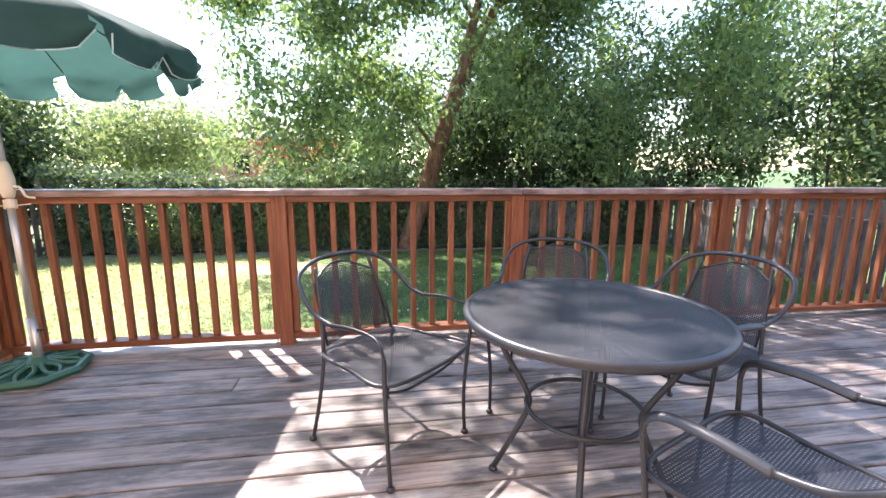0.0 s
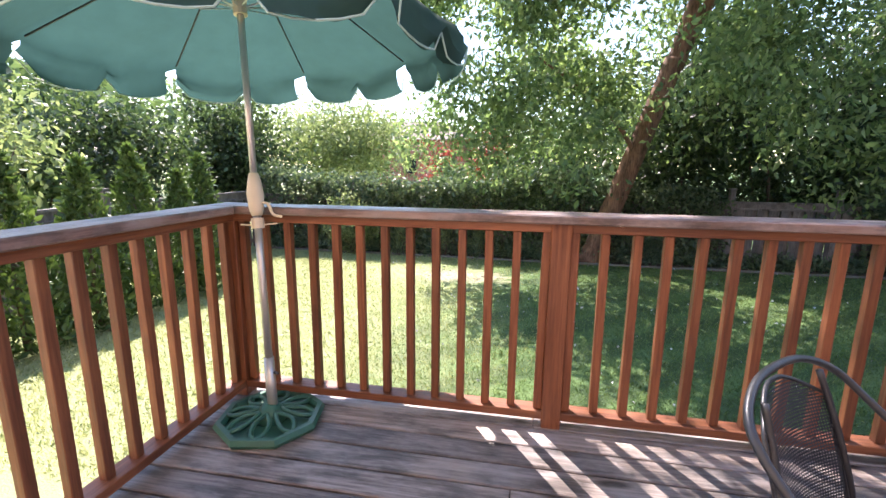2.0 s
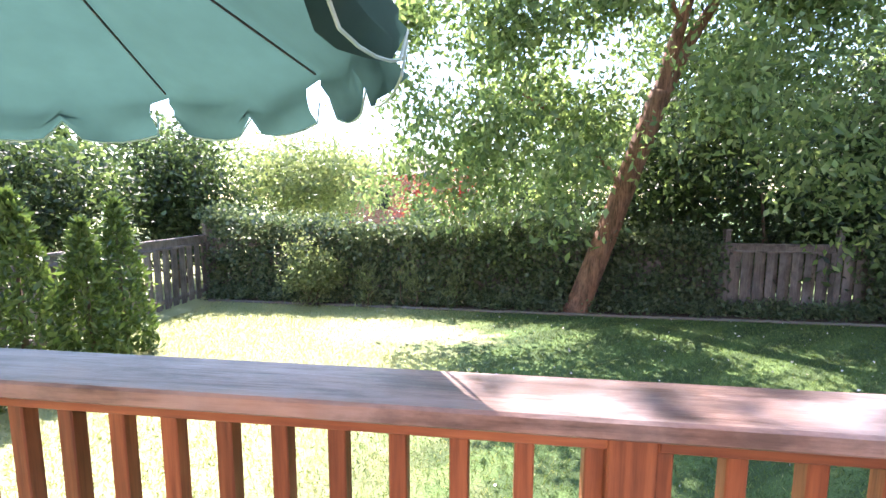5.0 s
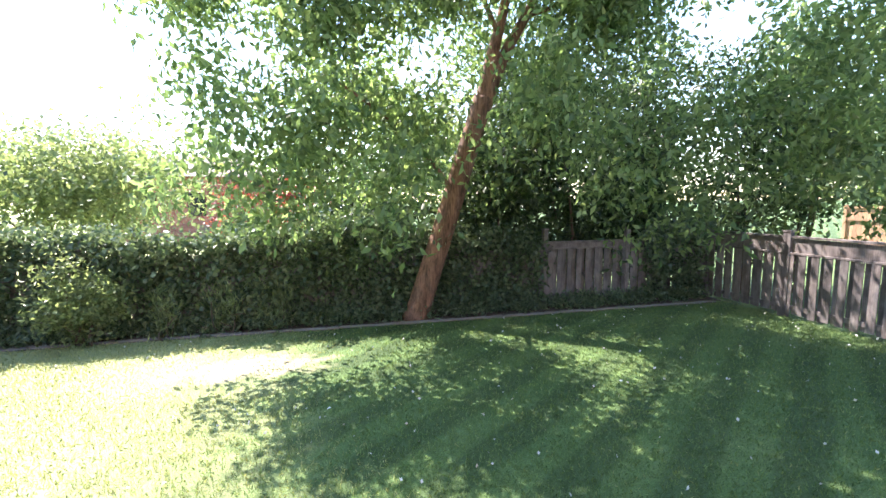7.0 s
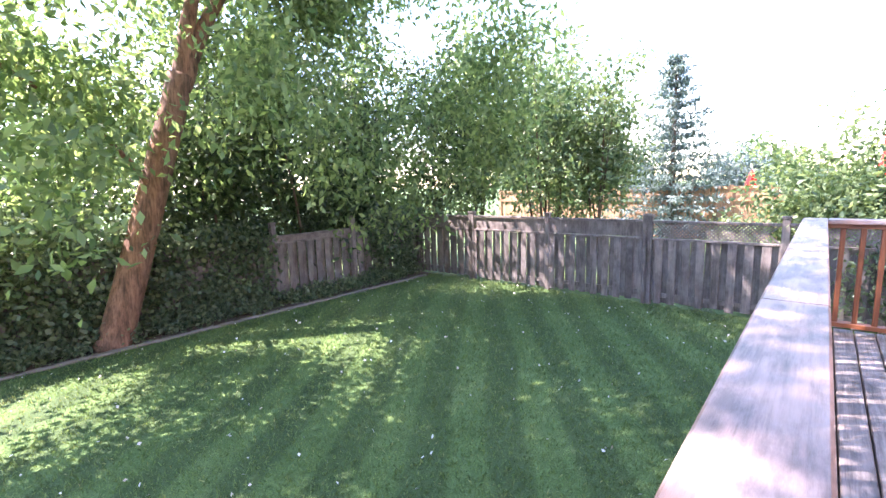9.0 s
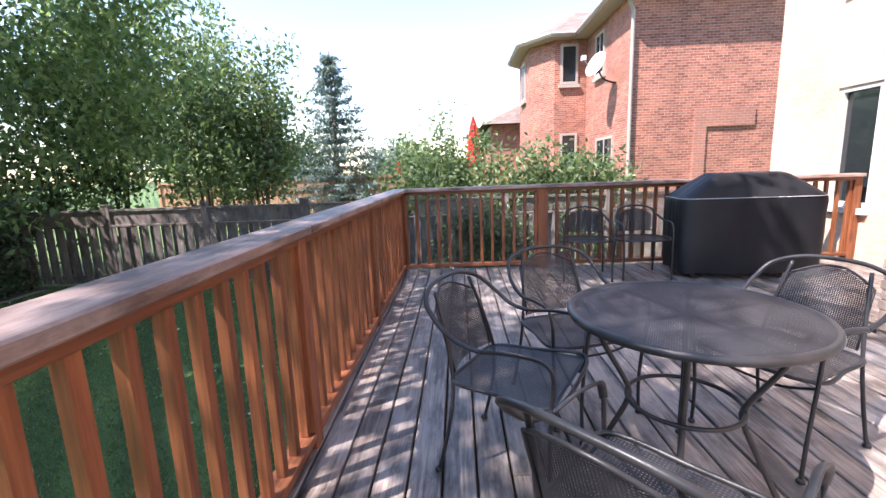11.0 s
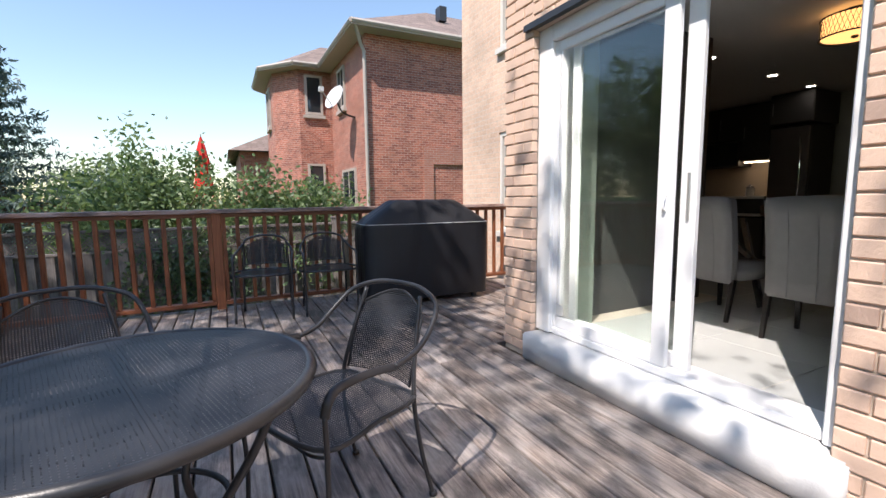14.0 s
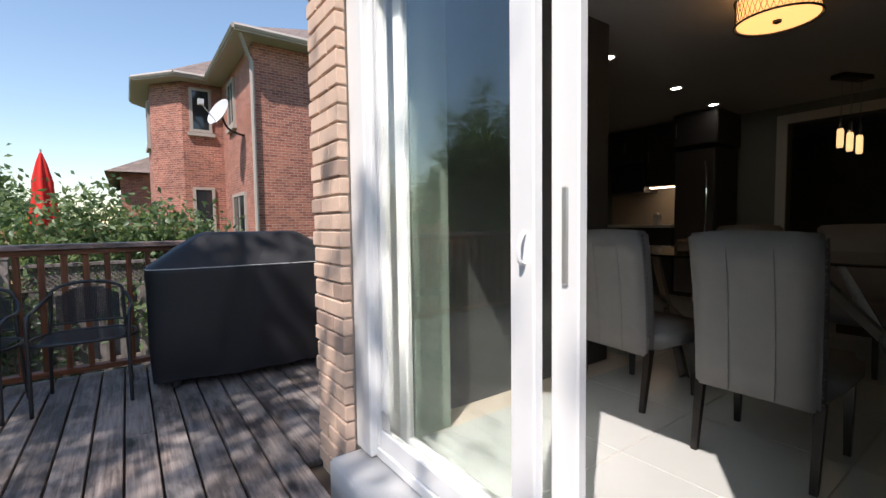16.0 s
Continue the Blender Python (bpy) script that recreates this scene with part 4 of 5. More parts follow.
# ---------------------------------------------------------------- plants
def plant(name, label, category, base, trunks, leaf_sets, group=""):
    """trunks: lists of (points, radii, bark); leaf_sets: lists of (name, points, size, material, droop, narrow)."""
    t = thing(name, label, category, group, "", pose(*base))
    inv = Vector(base)
    for nm, pts, rad, bark in trunks:
        bm = bmesh.new()
        tube(bm, [Vector(p) - inv for p in pts], rad, 10 if rad[0] > .08 else 6)
        part(nm, bm, bark, t, "", True)
    for nm, pts, size, mat, droop, narrow in leaf_sets:
        ob = new(nm, leaf_mesh(nm, np.asarray(pts) - np.array(base), size, mat, droop, narrow))
        ob.parent = t
    return t


def taper(a, b, n):
    return [a + (b - a) * i / (n - 1) for i in range(n)]


# the leaning maple by the back fence
tr = spline([(.57, 11.66, GZ - .05), (.83, 11.65, -.2), (1.13, 11.63, .7), (1.45, 11.62, 1.7), (1.80, 11.6, 2.8), (2.0, 11.58, 3.45)], 5)
l1 = spline([(1.98, 11.58, 3.3), (2.13, 11.55, 4.1), (2.42, 11.5, 5.3), (2.55, 11.1, 7.0), (2.3, 10.6, 9.0)], 5)
l2 = spline([(2.02, 11.58, 3.3), (2.38, 11.55, 4.2), (2.92, 11.45, 5.2), (3.6, 11.0, 6.8), (4.6, 10.3, 8.6)], 5)
l3 = spline([(2.80, 11.48, 5.0), (3.3, 11.3, 5.15), (4.2, 10.7, 5.2), (5.4, 9.8, 5.3)], 5)
l4 = spline([(1.38, 11.6, 1.5), (1.05, 11.3, 1.95), (.3, 10.7, 2.6), (-.8, 10.0, 3.2)], 5)
# these two branches run on out of view, towards the added shade clumps
l5 = spline([(2.25, 11.5, 4.7), (1.2, 10.5, 5.7), (0.2, 9.4, 6.5), (-.7, 8.4, 7.3), (-1.1, 7.0, 8.0), (-1.1, 5.9, 8.3)], 5)
l6 = spline([(2.45, 11.3, 5.7), (2.4, 9.4, 6.9), (2.4, 7.5, 7.7), (2.4, 5.7, 8.2)], 5)
trunks = [("trunk", tr, [.25 - .05 * i / (len(tr) - 1) + .05 * max(0, 1 - i / 3) ** 2 for i in range(len(tr))], BARK)]
for nm, L, r0 in (("limb", l1, .165), ("limb", l2, .16), ("branch", l3, .05), ("branch", l4, .06), ("branch", l5, .055), ("branch", l6, .055)):
    trunks.append((nm, L, taper(r0, .02, len(L)), BARK))
cen = []
for L, k, sp in ((l1, 55, 1.1), (l2, 60, 1.2), (l3, 60, .9), (l4, 60, .75), (l5, 60, 1.0), (l6, 55, 1.1)):
    for _ in range(k):
        q = L[RNG.integers(len(L) // 3, len(L))]
        cen.append(np.array(q) + RNG.normal(size=3) * sp * (1, 1, .75))
cen = [c for c in cen if c[2] > 1.3 or c[0] > 2.2]
# sparse unseen clumps over the deck, added to dapple it with shade
for q, k_ in ((Vector((-1.0, 5.9, 8.3)), 9), (Vector((-.3, 6.2, 8.2)), 6), (Vector((-2.0, 5.6, 8.0)), 3)):
    cen += [np.array(q) + RNG.normal(size=3) * (.8, .8, .4) for _ in range(k_)]
# hanging boughs in front of the dark shrubs and over the lawn
for bx, by, bz, n_, ln in ((-.9, 9.4, 2.6, 9, 1.5), (.1, 9.2, 2.0, 8, 1.3), (.6, 9.3, 1.7, 6, .9), (-1.8, 9.8, 3.2, 10, 2.0), (3.2, 9.4, 3.0, 9, 1.5), (4.4, 9.2, 3.2, 12, 2.7),
                           (5.4, 9.0, 3.8, 12, 2.5), (6.4, 8.6, 4.0, 12, 2.6), (7.0, 8.2, 4.4, 12, 2.8), (2.2, 9.2, 3.6, 8, 1.2), (-2.6, 10.2, 3.6, 10, 2.2), (6.0, 7.6, 4.6, 10, 2.0)):
    for i in range(n_):
        f = i / n_
        cen.append(np.array((bx + RNG.normal() * .35, by + RNG.normal() * .3, bz - ln * f + RNG.normal() * .12)))


def off_trunk(c):
    # the boughs hang clear of the trunk and its fork
    xl = -.9 + (1.6 + .285 * (c[2] + .95)) * (c[1] - 3) / 8.64
    return not (8.3 < c[1] < 12 and c[2] < 5.4 and abs(c[0] - xl) < (.6 if c[2] < 3 else .42))


cen += list(blob(30, (-1.0, 9.8, 4.3), (1.9, 1.1, 1.0), .15)) + list(blob(16, (.7, 10.0, 4.9), (1.4, 1.0, .8), .15)) + list(blob(18, (3.9, 10.4, 5.0), (1.8, 1.0, 1.0), .15)) + list(blob(16, (-2.9, 10.6, 4.6), (1.0, .8, .7), .15)) + list(blob(30, (3.4, 12.0, 3.5), (1.6, .5, 1.3), .15)) + list(blob(16, (-.4, 12.0, 3.4), (1.0, .5, 1.0), .15))
cen = np.array([c for c in cen if off_trunk(c)])
# unseen upper leaves, placed where their shade falls on lawn, deck and railing
high = [c for c in blob(225, (2.0, 9.8, 7.4), (4.8, 3.2, 2.5), .2) if c[0] > -3.6 and RNG.uniform() < (.62 if c[0] < 1.5 else .45)] + list(blob(38, (3.4, 7.2, 8.3), (3.0, 2.6, 1.6), .3))
high += list(blob(34, (2.6, 12.6, 7.9), (4.6, 2.4, 2.1), .2)) + list(blob(12, (-1.8, 7.2, 8.4), (2.2, .75, .7), .1)) + list(blob(42, (-1.6, 10.4, 7.6), (1.7, 1.2, 1.1), .2)) + list(blob(22, (.5, 4.9, 8.5), (1.15, .9, .6), .1)) + list(blob(24, (1.6, 5.5, 8.3), (.9, 1.1, .6), .1))
plant("maple_tree", "tall leaning maple with reddish-brown bark and drooping light-green leaves", "tree", (.58, 11.66, GZ), trunks,
      [("crown", clumps(cen, (.30, .30, .24), 112), .145, L_MAPLE, .8, .45), ("upper_crown", clumps(high, (.42, .42, .3), 84), .20, L_MAPLE, .5, .45)])


def shrub(name, label, base, centres, spread, per, size, mat, stems=4, cat="shrub", droop=.2, narrow=.5, group="", h=None):
    c = np.asarray(centres)
    tr = []
    mid = c.mean(axis=0)
    for i in range(stems):
        q = c[RNG.integers(len(c))]
        p = spline([(base[0] + RNG.normal() * .08, base[1] + RNG.normal() * .08, base[2] - .03), tuple((np.array(base) + q) / 2 + RNG.normal(size=3) * .12), tuple(q)], 4)
        tr.append(("stem", p, taper(.05 if cat == "tree" else .018, .006, len(p)), TWIG))
    return plant(name, label, cat, base, tr, [("crown", clumps(c, spread, per), size, mat, droop, narrow)], group)


# dense dark trees behind the back fence
for i, (x, y, r, zt) in enumerate(((2.6, 12.9, 1.7, 4.2), (4.8, 13.0, 1.9, 5.2), (7.0, 13.0, 1.9, 5.6), (9.3, 12.2, 2.0, 6.0), (-.2, 13.4, 1.3, 2.4), (3.6, 14.8, 2.0, 6.2), (8.2, 15.0, 2.4, 7.4), (6.4, 13.0, 1.0, 3.2))):
    shrub("dark_tree", "dense dark-green leafy tree behind the back fence", (x, y, GZ), blob(115, (x, y, (zt + GZ) / 2 + .2), (r, r * .8, (zt - GZ) / 2), .35), (.25, .25, .20), 46, .165, L_DARK, 5, "tree", .3, .5, "dark trees behind the fence")
# undergrowth that closes the gap between trees and fence
for x in (1.9, 3.5, 5.1, 6.7, 8.3):
    shrub("undergrowth_bush", "dense dark-green bush behind the back fence", (x, 12.75, GZ), blob(70, (x, 12.75, .3), (1.05, .42, 1.35), .15), (.2, .16, .18), 46, .13, L_DARK, 4, "shrub", .3, .5, "undergrowth behind the fence")
# taller trees beyond the side fence
for x, y, r, zt in ((11.0, 9.6, 1.7, 6.3), (11.9, 8.3, 1.4, 5.4), (10.4, 11.6, 1.6, 6.9), (13.6, 10.6, 1.6, 6.2)):
    shrub("roadside_tree", "full mid-green leafy tree beyond the side fence", (x, y, GZ), blob(115, (x, y, (zt + GZ) / 2 + .3), (r, r, (zt - GZ) / 2), .4), (.26, .26, .24), 60, .16, L_BUSH, 5, "tree", .3, .5, "trees beyond the side fence")
# the young tree in the next garden, light green and sunlit
shrub("young_tree", "light yellow-green sunlit tree in the next garden", (-8.0, 17.0, GZ), blob(260, (-7.9, 17.0, 2.1), (4.3, 2.6, 2.2), .25), (.32, .32, .26), 60, .15, L_BRIGHT, 6, "tree", .3, .5)
# ivy and hedge over the back fence
def hedge_top(x):
    return 1.66 + .26 * min(1, max(0, (-5 - x) / 2.5)) + .07 * math.sin(x * 2.3)


iv = [np.array((x + RNG.normal() * .1, BF - .16 + RNG.normal() * .07, GZ + RNG.uniform(.05, hedge_top(x)))) for x in np.linspace(-7.8, 3.3, 310) for _ in range(2)]
iv += [np.array((x + RNG.normal() * .1, BF - .1 + RNG.normal() * .2, GZ + hedge_top(x) + RNG.uniform(-.1, .12) + (.35 if -1.6 < x < .6 else 0))) for x in np.linspace(-7.8, 2.6, 140)]
iv += [np.array((x + RNG.normal() * .1, BF - .2 + RNG.normal() * .1, GZ + RNG.uniform(.05, 1.9))) for x in np.linspace(6.1, 7.75, 95)]
pl = tagged(new("ivy", leaf_mesh("ivy", clumps(np.array(iv), (.13, .06, .12), 42), .095, L_IVY, .5, .75)), "dark glossy ivy grown over the back fence", "ivy", "", "stuff")
# viburnum heap on top of the fence by the trunk
shrub("fence_shrub", "leafy green shrub leaning over the back fence", (-.9, 12.3, GZ), blob(70, (-.9, 12.1, .45), (1.4, .5, .75), .3), (.18, .14, .15), 60, .11, L_BUSH, 4)
# bright bush with long stems in the bed
shrub("leafy_bush", "bright sunlit green bush at the foot of the fence", (-5.1, 11.45, GZ), blob(90, (-5.1, 11.45, -.2), (.95, .40, .78), .2), (.14, .1, .13), 60, .085, L_BRIGHT, 8)
for x, y in ((-3.9, 11.5), (-2.9, 11.6), (-2.0, 11.6)):
    shrub("dry_stalks", "tall dry grassy stalks in the bed", (x, y, GZ), [np.array((x + RNG.normal() * .12, y + RNG.normal() * .1, GZ + RNG.uniform(.1, .75))) for _ in range(24)], (.06, .05, .12), 14, .16, L_BRIGHT, 7, "shrub", -1.5, .1)
# low plants in the bed
lowc = [np.array((x + RNG.normal() * .1, 11.7 + RNG.normal() * .12, GZ + RNG.uniform(.02, .26))) for x in np.linspace(-7.6, 7.6, 320)]
tagged(new("ground_cover", leaf_mesh("ground_cover", clumps(np.array(lowc), (.09, .09, .06), 44), .09, L_IVY, -.4, .45)), "low dark-green ground cover in the bed", "ground cover", "", "stuff")
# red-leaved shrub, far bushes and hedge
for x, y, z, r, m_, lab, nm in ((-5.0, 24, .9, 1.3, L_RED, "dark red-leaved shrub in the next garden", "red_shrub"), (-2.4, 22, 1.1, 1.2, L_RED, "dark red-leaved shrub in the next garden", "red_shrub"),
                                (-3.6, 18, .3, 1.2, L_BUSH, "round green bush in the next garden", "round_bush"), (-9.8, 24, 1.3, 2.2, L_BUSH, "round green bush in the next garden", "round_bush"),
                                (-1.0, 19, 1.0, 1.6, L_BUSH, "round green bush in the next garden", "round_bush")):
    shrub(nm, lab, (x, y, GZ), blob(60, (x, y, z), (r, r * .8, z - GZ + .4), .3), (.25, .25, .2), 50, .16, m_, 4)
# far treeline
for i, (x, y, r, h) in enumerate(((-16, 38, 5, 5.5), (-9, 42, 5, 6.0), (-2, 40, 5, 8), (5, 34, 5, 9), (12, 32, 5, 9), (-24, 30, 6, 8), (-18, 16, 3.5, 5.2), (-14, 11, 3, 4.6), (30, 14, 4, 4.5), (34, 6, 4, 4.0), (36, -2, 4, 5.0), (28, 20, 5, 6.5))):
    shrub("far_tree", "distant broad green tree", (x, y, GZ), blob(110, (x, y, h / 2 - .4), (r, r, h / 2 + .2), .4), (.55, .55, .45), 40, .36, L_BUSH if i % 2 else L_DARK, 3, "tree", .2, .55, "far trees")
# trees to the west beyond the cedars
for x, y, r, zt, m_ in ((-10.2, 6.6, 1.7, 3.6, L_BRIGHT), (-10.6, 10.2, 1.9, 3.6, L_DARK), (-9.6, 13.4, 1.9, 3.4, L_DARK), (-12.5, 3.5, 2.0, 4.0, L_DARK), (-9.3, 12.8, 1.4, 3.7, L_DARK)):
    shrub("garden_tree", "leafy tree beyond the cedar row", (x, y, GZ), blob(110, (x, y, (zt + GZ) / 2), (r, r, (zt - GZ) / 2), .35), (.26, .26, .22), 60, .15, m_, 4, "tree", .3, .5)


def cedar(base, h, r):
    k = 2600
    z = RNG.uniform(0, 1, k) ** 1.1
    a = RNG.uniform(0, math.tau, k)
    rad = r * (1 - z ** 1.6) ** .8 * RNG.uniform(.65, 1.05, k) * (1 + .15 * np.sin(a * 5 + z * 9))
    pts = np.stack([base[0] + rad * np.cos(a), base[1] + rad * np.sin(a), base[2] + .03 + z * h], axis=1)
    return plant("cedar", "narrow cone-shaped green cedar on the lawn's edge", "cedar", base, [("trunk", [(base[0], base[1], base[2] - .05), (base[0], base[1], base[2] + h * .8)], [.05, .01], TWIG)],
                 [("foliage", pts, .12, L_CEDAR, -1.0, .4)], "cedar row")


for i, (y, h) in enumerate(((3.4, 2.0), (4.25, 2.05), (5.1, 2.2), (5.95, 2.15), (6.8, 2.35), (7.55, 2.0), (8.2, 2.25))):
    cedar((-6.6 + .08 * math.sin(i * 3), y, GZ), h, .42)


def spruce(base, h, r):
    cs = []
    for i in range(17):
        z = i / 17
        n_b = max(4, round(11 * (1 - z)))
        for k in range(n_b):
            a = k * math.tau / n_b + i * 1.3 + RNG.normal() * .15
            ln = r * (1 - z) ** .9 * RNG.uniform(.7, 1.12) + .1
            for f in np.linspace(.15, 1, 7):
                cs.append((base[0] + ln * f * math.cos(a), base[1] + ln * f * math.sin(a), base[2] + .5 + (h - .6) * z + .22 * f * f - .3 * f * (1 - z)))
    return plant("blue_spruce", "tall blue-grey spruce with tiered branches", "spruce", base, [("trunk", [(base[0], base[1], base[2]), (base[0], base[1], base[2] + h)], [.16, .02], TWIG)],
                 [("foliage", clumps(np.array(cs), (.09, .09, .06), 18), .2, L_SPRUCE, .5, .3)], "spruces")


spruce((19.0, 8.0, GZ), 7.5, 2.7)
shrub("far_pine", "distant blue-green rounded tree", (27, 7.0, GZ), blob(90, (27, 7.0, 1.3), (2.4, 2.2, 2.3), .3), (.35, .35, .28), 40, .26, L_SPRUCE, 3, "tree", .3, .4)
# bushes behind the east railing
shrub("lilac_bush", "loose light-green leafy bush behind the railing", (9.3, 2.9, GZ), blob(300, (9.3, 2.9, .62), (1.35, 1.5, 1.7), .2), (.2, .2, .18), 64, .12, L_BUSH, 7)
shrub("lilac_bush", "loose light-green leafy bush behind the railing", (8.9, .5, GZ), blob(260, (8.9, .3, .4), (1.2, 2.0, 1.6), .2), (.2, .2, .18), 64, .12, L_BUSH, 7)
shrub("fence_vine", "dark leafy vine over the side fence", (7.7, 2.4, GZ), blob(60, (7.75, 2.0, -.1), (.45, 1.3, .9), .2), (.16, .16, .14), 50, .09, L_IVY, 4)
shrub("low_shrub", "small pale bush by the fence", (12.5, 4.9, GZ), blob(40, (12.5, 4.9, -.2), (.8, .8, .8), .3), (.2, .2, .15), 40, .12, L_BRIGHT, 4)

# fallen petals and blades of grass on the lawn
k = 170000
gx, gy = RNG.uniform(-7.4, 7.85, k), RNG.uniform(3.4, 11.42, k)
keep = (RNG.uniform(0, 1, k) < np.clip(((gx + 2.2) * .42) ** 2 + ((gy - 9.7) * .9) ** 2, .18, 1))
g = np.stack([gx, gy, np.full(k, GZ)], axis=1)[keep]
# western blades get the straw tone that stands for sunlight on the lawn
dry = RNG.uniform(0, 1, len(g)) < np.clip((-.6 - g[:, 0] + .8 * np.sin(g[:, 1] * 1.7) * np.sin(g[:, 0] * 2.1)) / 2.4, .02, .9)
tagged(new("grass", leaf_mesh("grass", g[~dry], .042, L_GRASS, -1.3, .2)), "short mown green grass", "grass", "", "stuff")
tagged(new("sunlit_grass", leaf_mesh("sunlit_grass", g[dry], .042, L_SUNGRASS, -1.3, .2)), "straw-coloured mown grass, its sunlit tone put into the colour", "grass", "", "stuff")
pet = np.stack([RNG.uniform(-5, 8, 420), RNG.uniform(3.6, 11.2, 420), np.full(420, GZ + .035)], axis=1)
tagged(new("fallen_petals", leaf_mesh("fallen_petals", pet, .04, TRIM, 0, .7)), "small white fallen petals on the lawn", "petals", "", "stuff")


# ---------------------------------------------------------------- neighbour's brick house
NZ0, NZ1 = GZ, 6.12
nb = thing("neighbour_house", "two-storey red brick house with a bay and brown shingle roof", "house")
outline = [(12.75, -15), (12.75, -2.72), (17.45, -2.72), (17.45, -1.45), (18.5, -.62), (21.4, -.62), (22.45, -1.45), (22.45, -2.72), (25, -2.72), (25, -15)]
part("wall", prism(bmesh.new(), outline[::-1], NZ0, NZ1), REDWALL, nb)


def nb_window(p0, p1, z0, z1, parent, mullion=True):
    """A window on the face that runs from p0 to p1."""
    d = Vector((p1[0] - p0[0], p1[1] - p0[1], 0))
    L = d.length
    m = Matrix.Translation((p0[0], p0[1], 0)) @ Matrix.Rotation(math.atan2(d.y, d.x), 4, "Z")
    w = part("window", boxm(-.08, L + .08, -.10, .10, z0 - .14, z0 - .02), EAVE, parent, "beige framed window")
    w.matrix_local = m
    bm = bmesh.new()
    for a in ((0, .09, z0, z1), (L - .09, L, z0, z1), (.09, L - .09, z0, z0 + .09), (.09, L - .09, z1 - .09, z1)):
        box(bm, a[0], a[1], -.05, .05, a[2], a[3])
    if mullion:
        box(bm, L / 2 - .03, L / 2 + .03, -.04, .04, z0 + .09, z1 - .09)
    part("frame", bm, EAVE, w)
    part("pane", boxm(.09, L - .09, -.02, .02, z0 + .09, z1 - .09), DARKGLASS, w)


nb_window((17.43, -1.68), (17.43, -2.36), 4.45, 5.95, nb, False)
nb_window((17.43, -1.68), (17.43, -2.36), .9, 2.55, nb, False)
nb_window((19.4, -.60), (20.5, -.60), 4.2, 5.8, nb)
nb_window((15.2, -2.70), (16.2, -2.70), 4.4, 5.85, nb)
nb_window((14.1, -2.70), (15.9, -2.70), .3, 2.2, nb)
part("stone_header", boxm(12.69, 12.75, -6.35, -4.6, 2.25, 2.8), PALEBRICK, nb, "paler brick band over a blind window")
part("stone_header", boxm(12.69, 12.75, -4.95, -4.6, -.2, 2.25), PALEBRICK, nb, "paler brick pier beside a blind window")
# eaves and hipped roof
eo = [(12.2, -15.5), (12.2, -2.17), (16.95, -2.17), (16.95, -1.22), (18.3, -.12), (21.6, -.12), (22.95, -1.22), (22.95, -2.17), (25.5, -2.17), (25.5, -15.5)]
part("soffit", prism(bmesh.new(), eo[::-1], NZ1, NZ1 + .05), EAVE, nb)
bm = bmesh.new()
n_e = len(eo)
for (xa, ya), (xb, yb) in zip(eo, eo[1:] + eo[:1]):
    tube(bm, [(xa, ya, NZ1 + .11), (xb, yb, NZ1 + .11)], .075, 6)
part("gutter", bm, EAVE, nb)
bm = bmesh.new()
ew = [(12.2, -15.5), (12.2, -2.17), (25.5, -2.17), (25.5, -15.5)]
v = [bm.verts.new((x, y, NZ1 + .1)) for x, y in ew] + [bm.verts.new((18.85, -7.6, NZ1 + 3.6)), bm.verts.new((18.85, -11, NZ1 + 3.6))]
for f in ((1, 2, 4), (0, 1, 4, 5), (2, 3, 5, 4), (3, 0, 5)):
    bm.faces.new([v[i] for i in f])
part("roof", bm, SHINGLE, nb)
bm = bmesh.new()
bay = eo[2:8]
v = [bm.verts.new((x, y, NZ1 + .1)) for x, y in bay]
apex = bm.verts.new((19.95, -2.9, NZ1 + 1.75))
back_v = bm.verts.new((19.95, -5.1, NZ1 + 1.75))
for a, b in zip(v, v[1:]):
    bm.faces.new((a, b, apex))
bm.faces.new((v[0], apex, back_v))
bm.faces.new((v[-1], back_v, apex))
part("bay_roof", bm, SHINGLE, nb)
bm = bmesh.new()
tube(bm, [(12.3, -2.3, NZ1 + .05), (12.62, -2.56, NZ1 - .4), (12.66, -2.66, NZ1 - .55), (12.66, -2.66, NZ0)], .055, 8)
part("downspout", bm, EAVE, nb)
part("roof_vent", boxm(15.6, 16.0, -7.0, -6.7, NZ1 + 2.0, NZ1 + 2.55), IRON, nb)


def dish():
    d = thing("satellite_dish", "pale grey satellite dish on an arm on the brick wall", "satellite dish")
    bm = bmesh.new()
    lathe(bm, [(.02, -.07), (.2, -.05), (.34, .0), (.41, .045), (.42, .05), (.415, .05), (.33, .012), (.19, -.035), (.02, -.055)], 28)
    o = part("reflector", bm, DISHGREY, d, "", True)
    o.matrix_local = look((14.0, -2.05, 4.42), (16.0, -6.7, 2.1))
    bm = bmesh.new()
    tube(bm, spline([(14.05, -2.1, 4.37), (14.1, -2.3, 4.0), (14.12, -2.72, 3.85)], 4), .03, 8)
    part("mount", bm, IRON, d)
    bm = bmesh.new()
    tube(bm, [(14.0, -2.0, 4.1), (13.7, -1.55, 4.55)], .015, 6)
    box(bm, 13.62, 13.76, -1.62, -1.48, 4.5, 4.64)
    part("feed_arm", bm, DISHGREY, d)


dish()
# a house further off, and one beyond the back gardens
fh = thing("far_house", "distant house with a grey shingle roof", "house")
part("wall", boxm(27, 36, -7, 0.4, GZ, 3.9), REDWALL, fh)
bm = bmesh.new()
v = [bm.verts.new(p) for p in ((26.4, -7.6, 3.9), (36.6, -7.6, 3.9), (36.6, 1.0, 3.9), (26.4, 1.0, 3.9), (28.5, -3.3, 6.0), (34.5, -3.3, 6.0))]
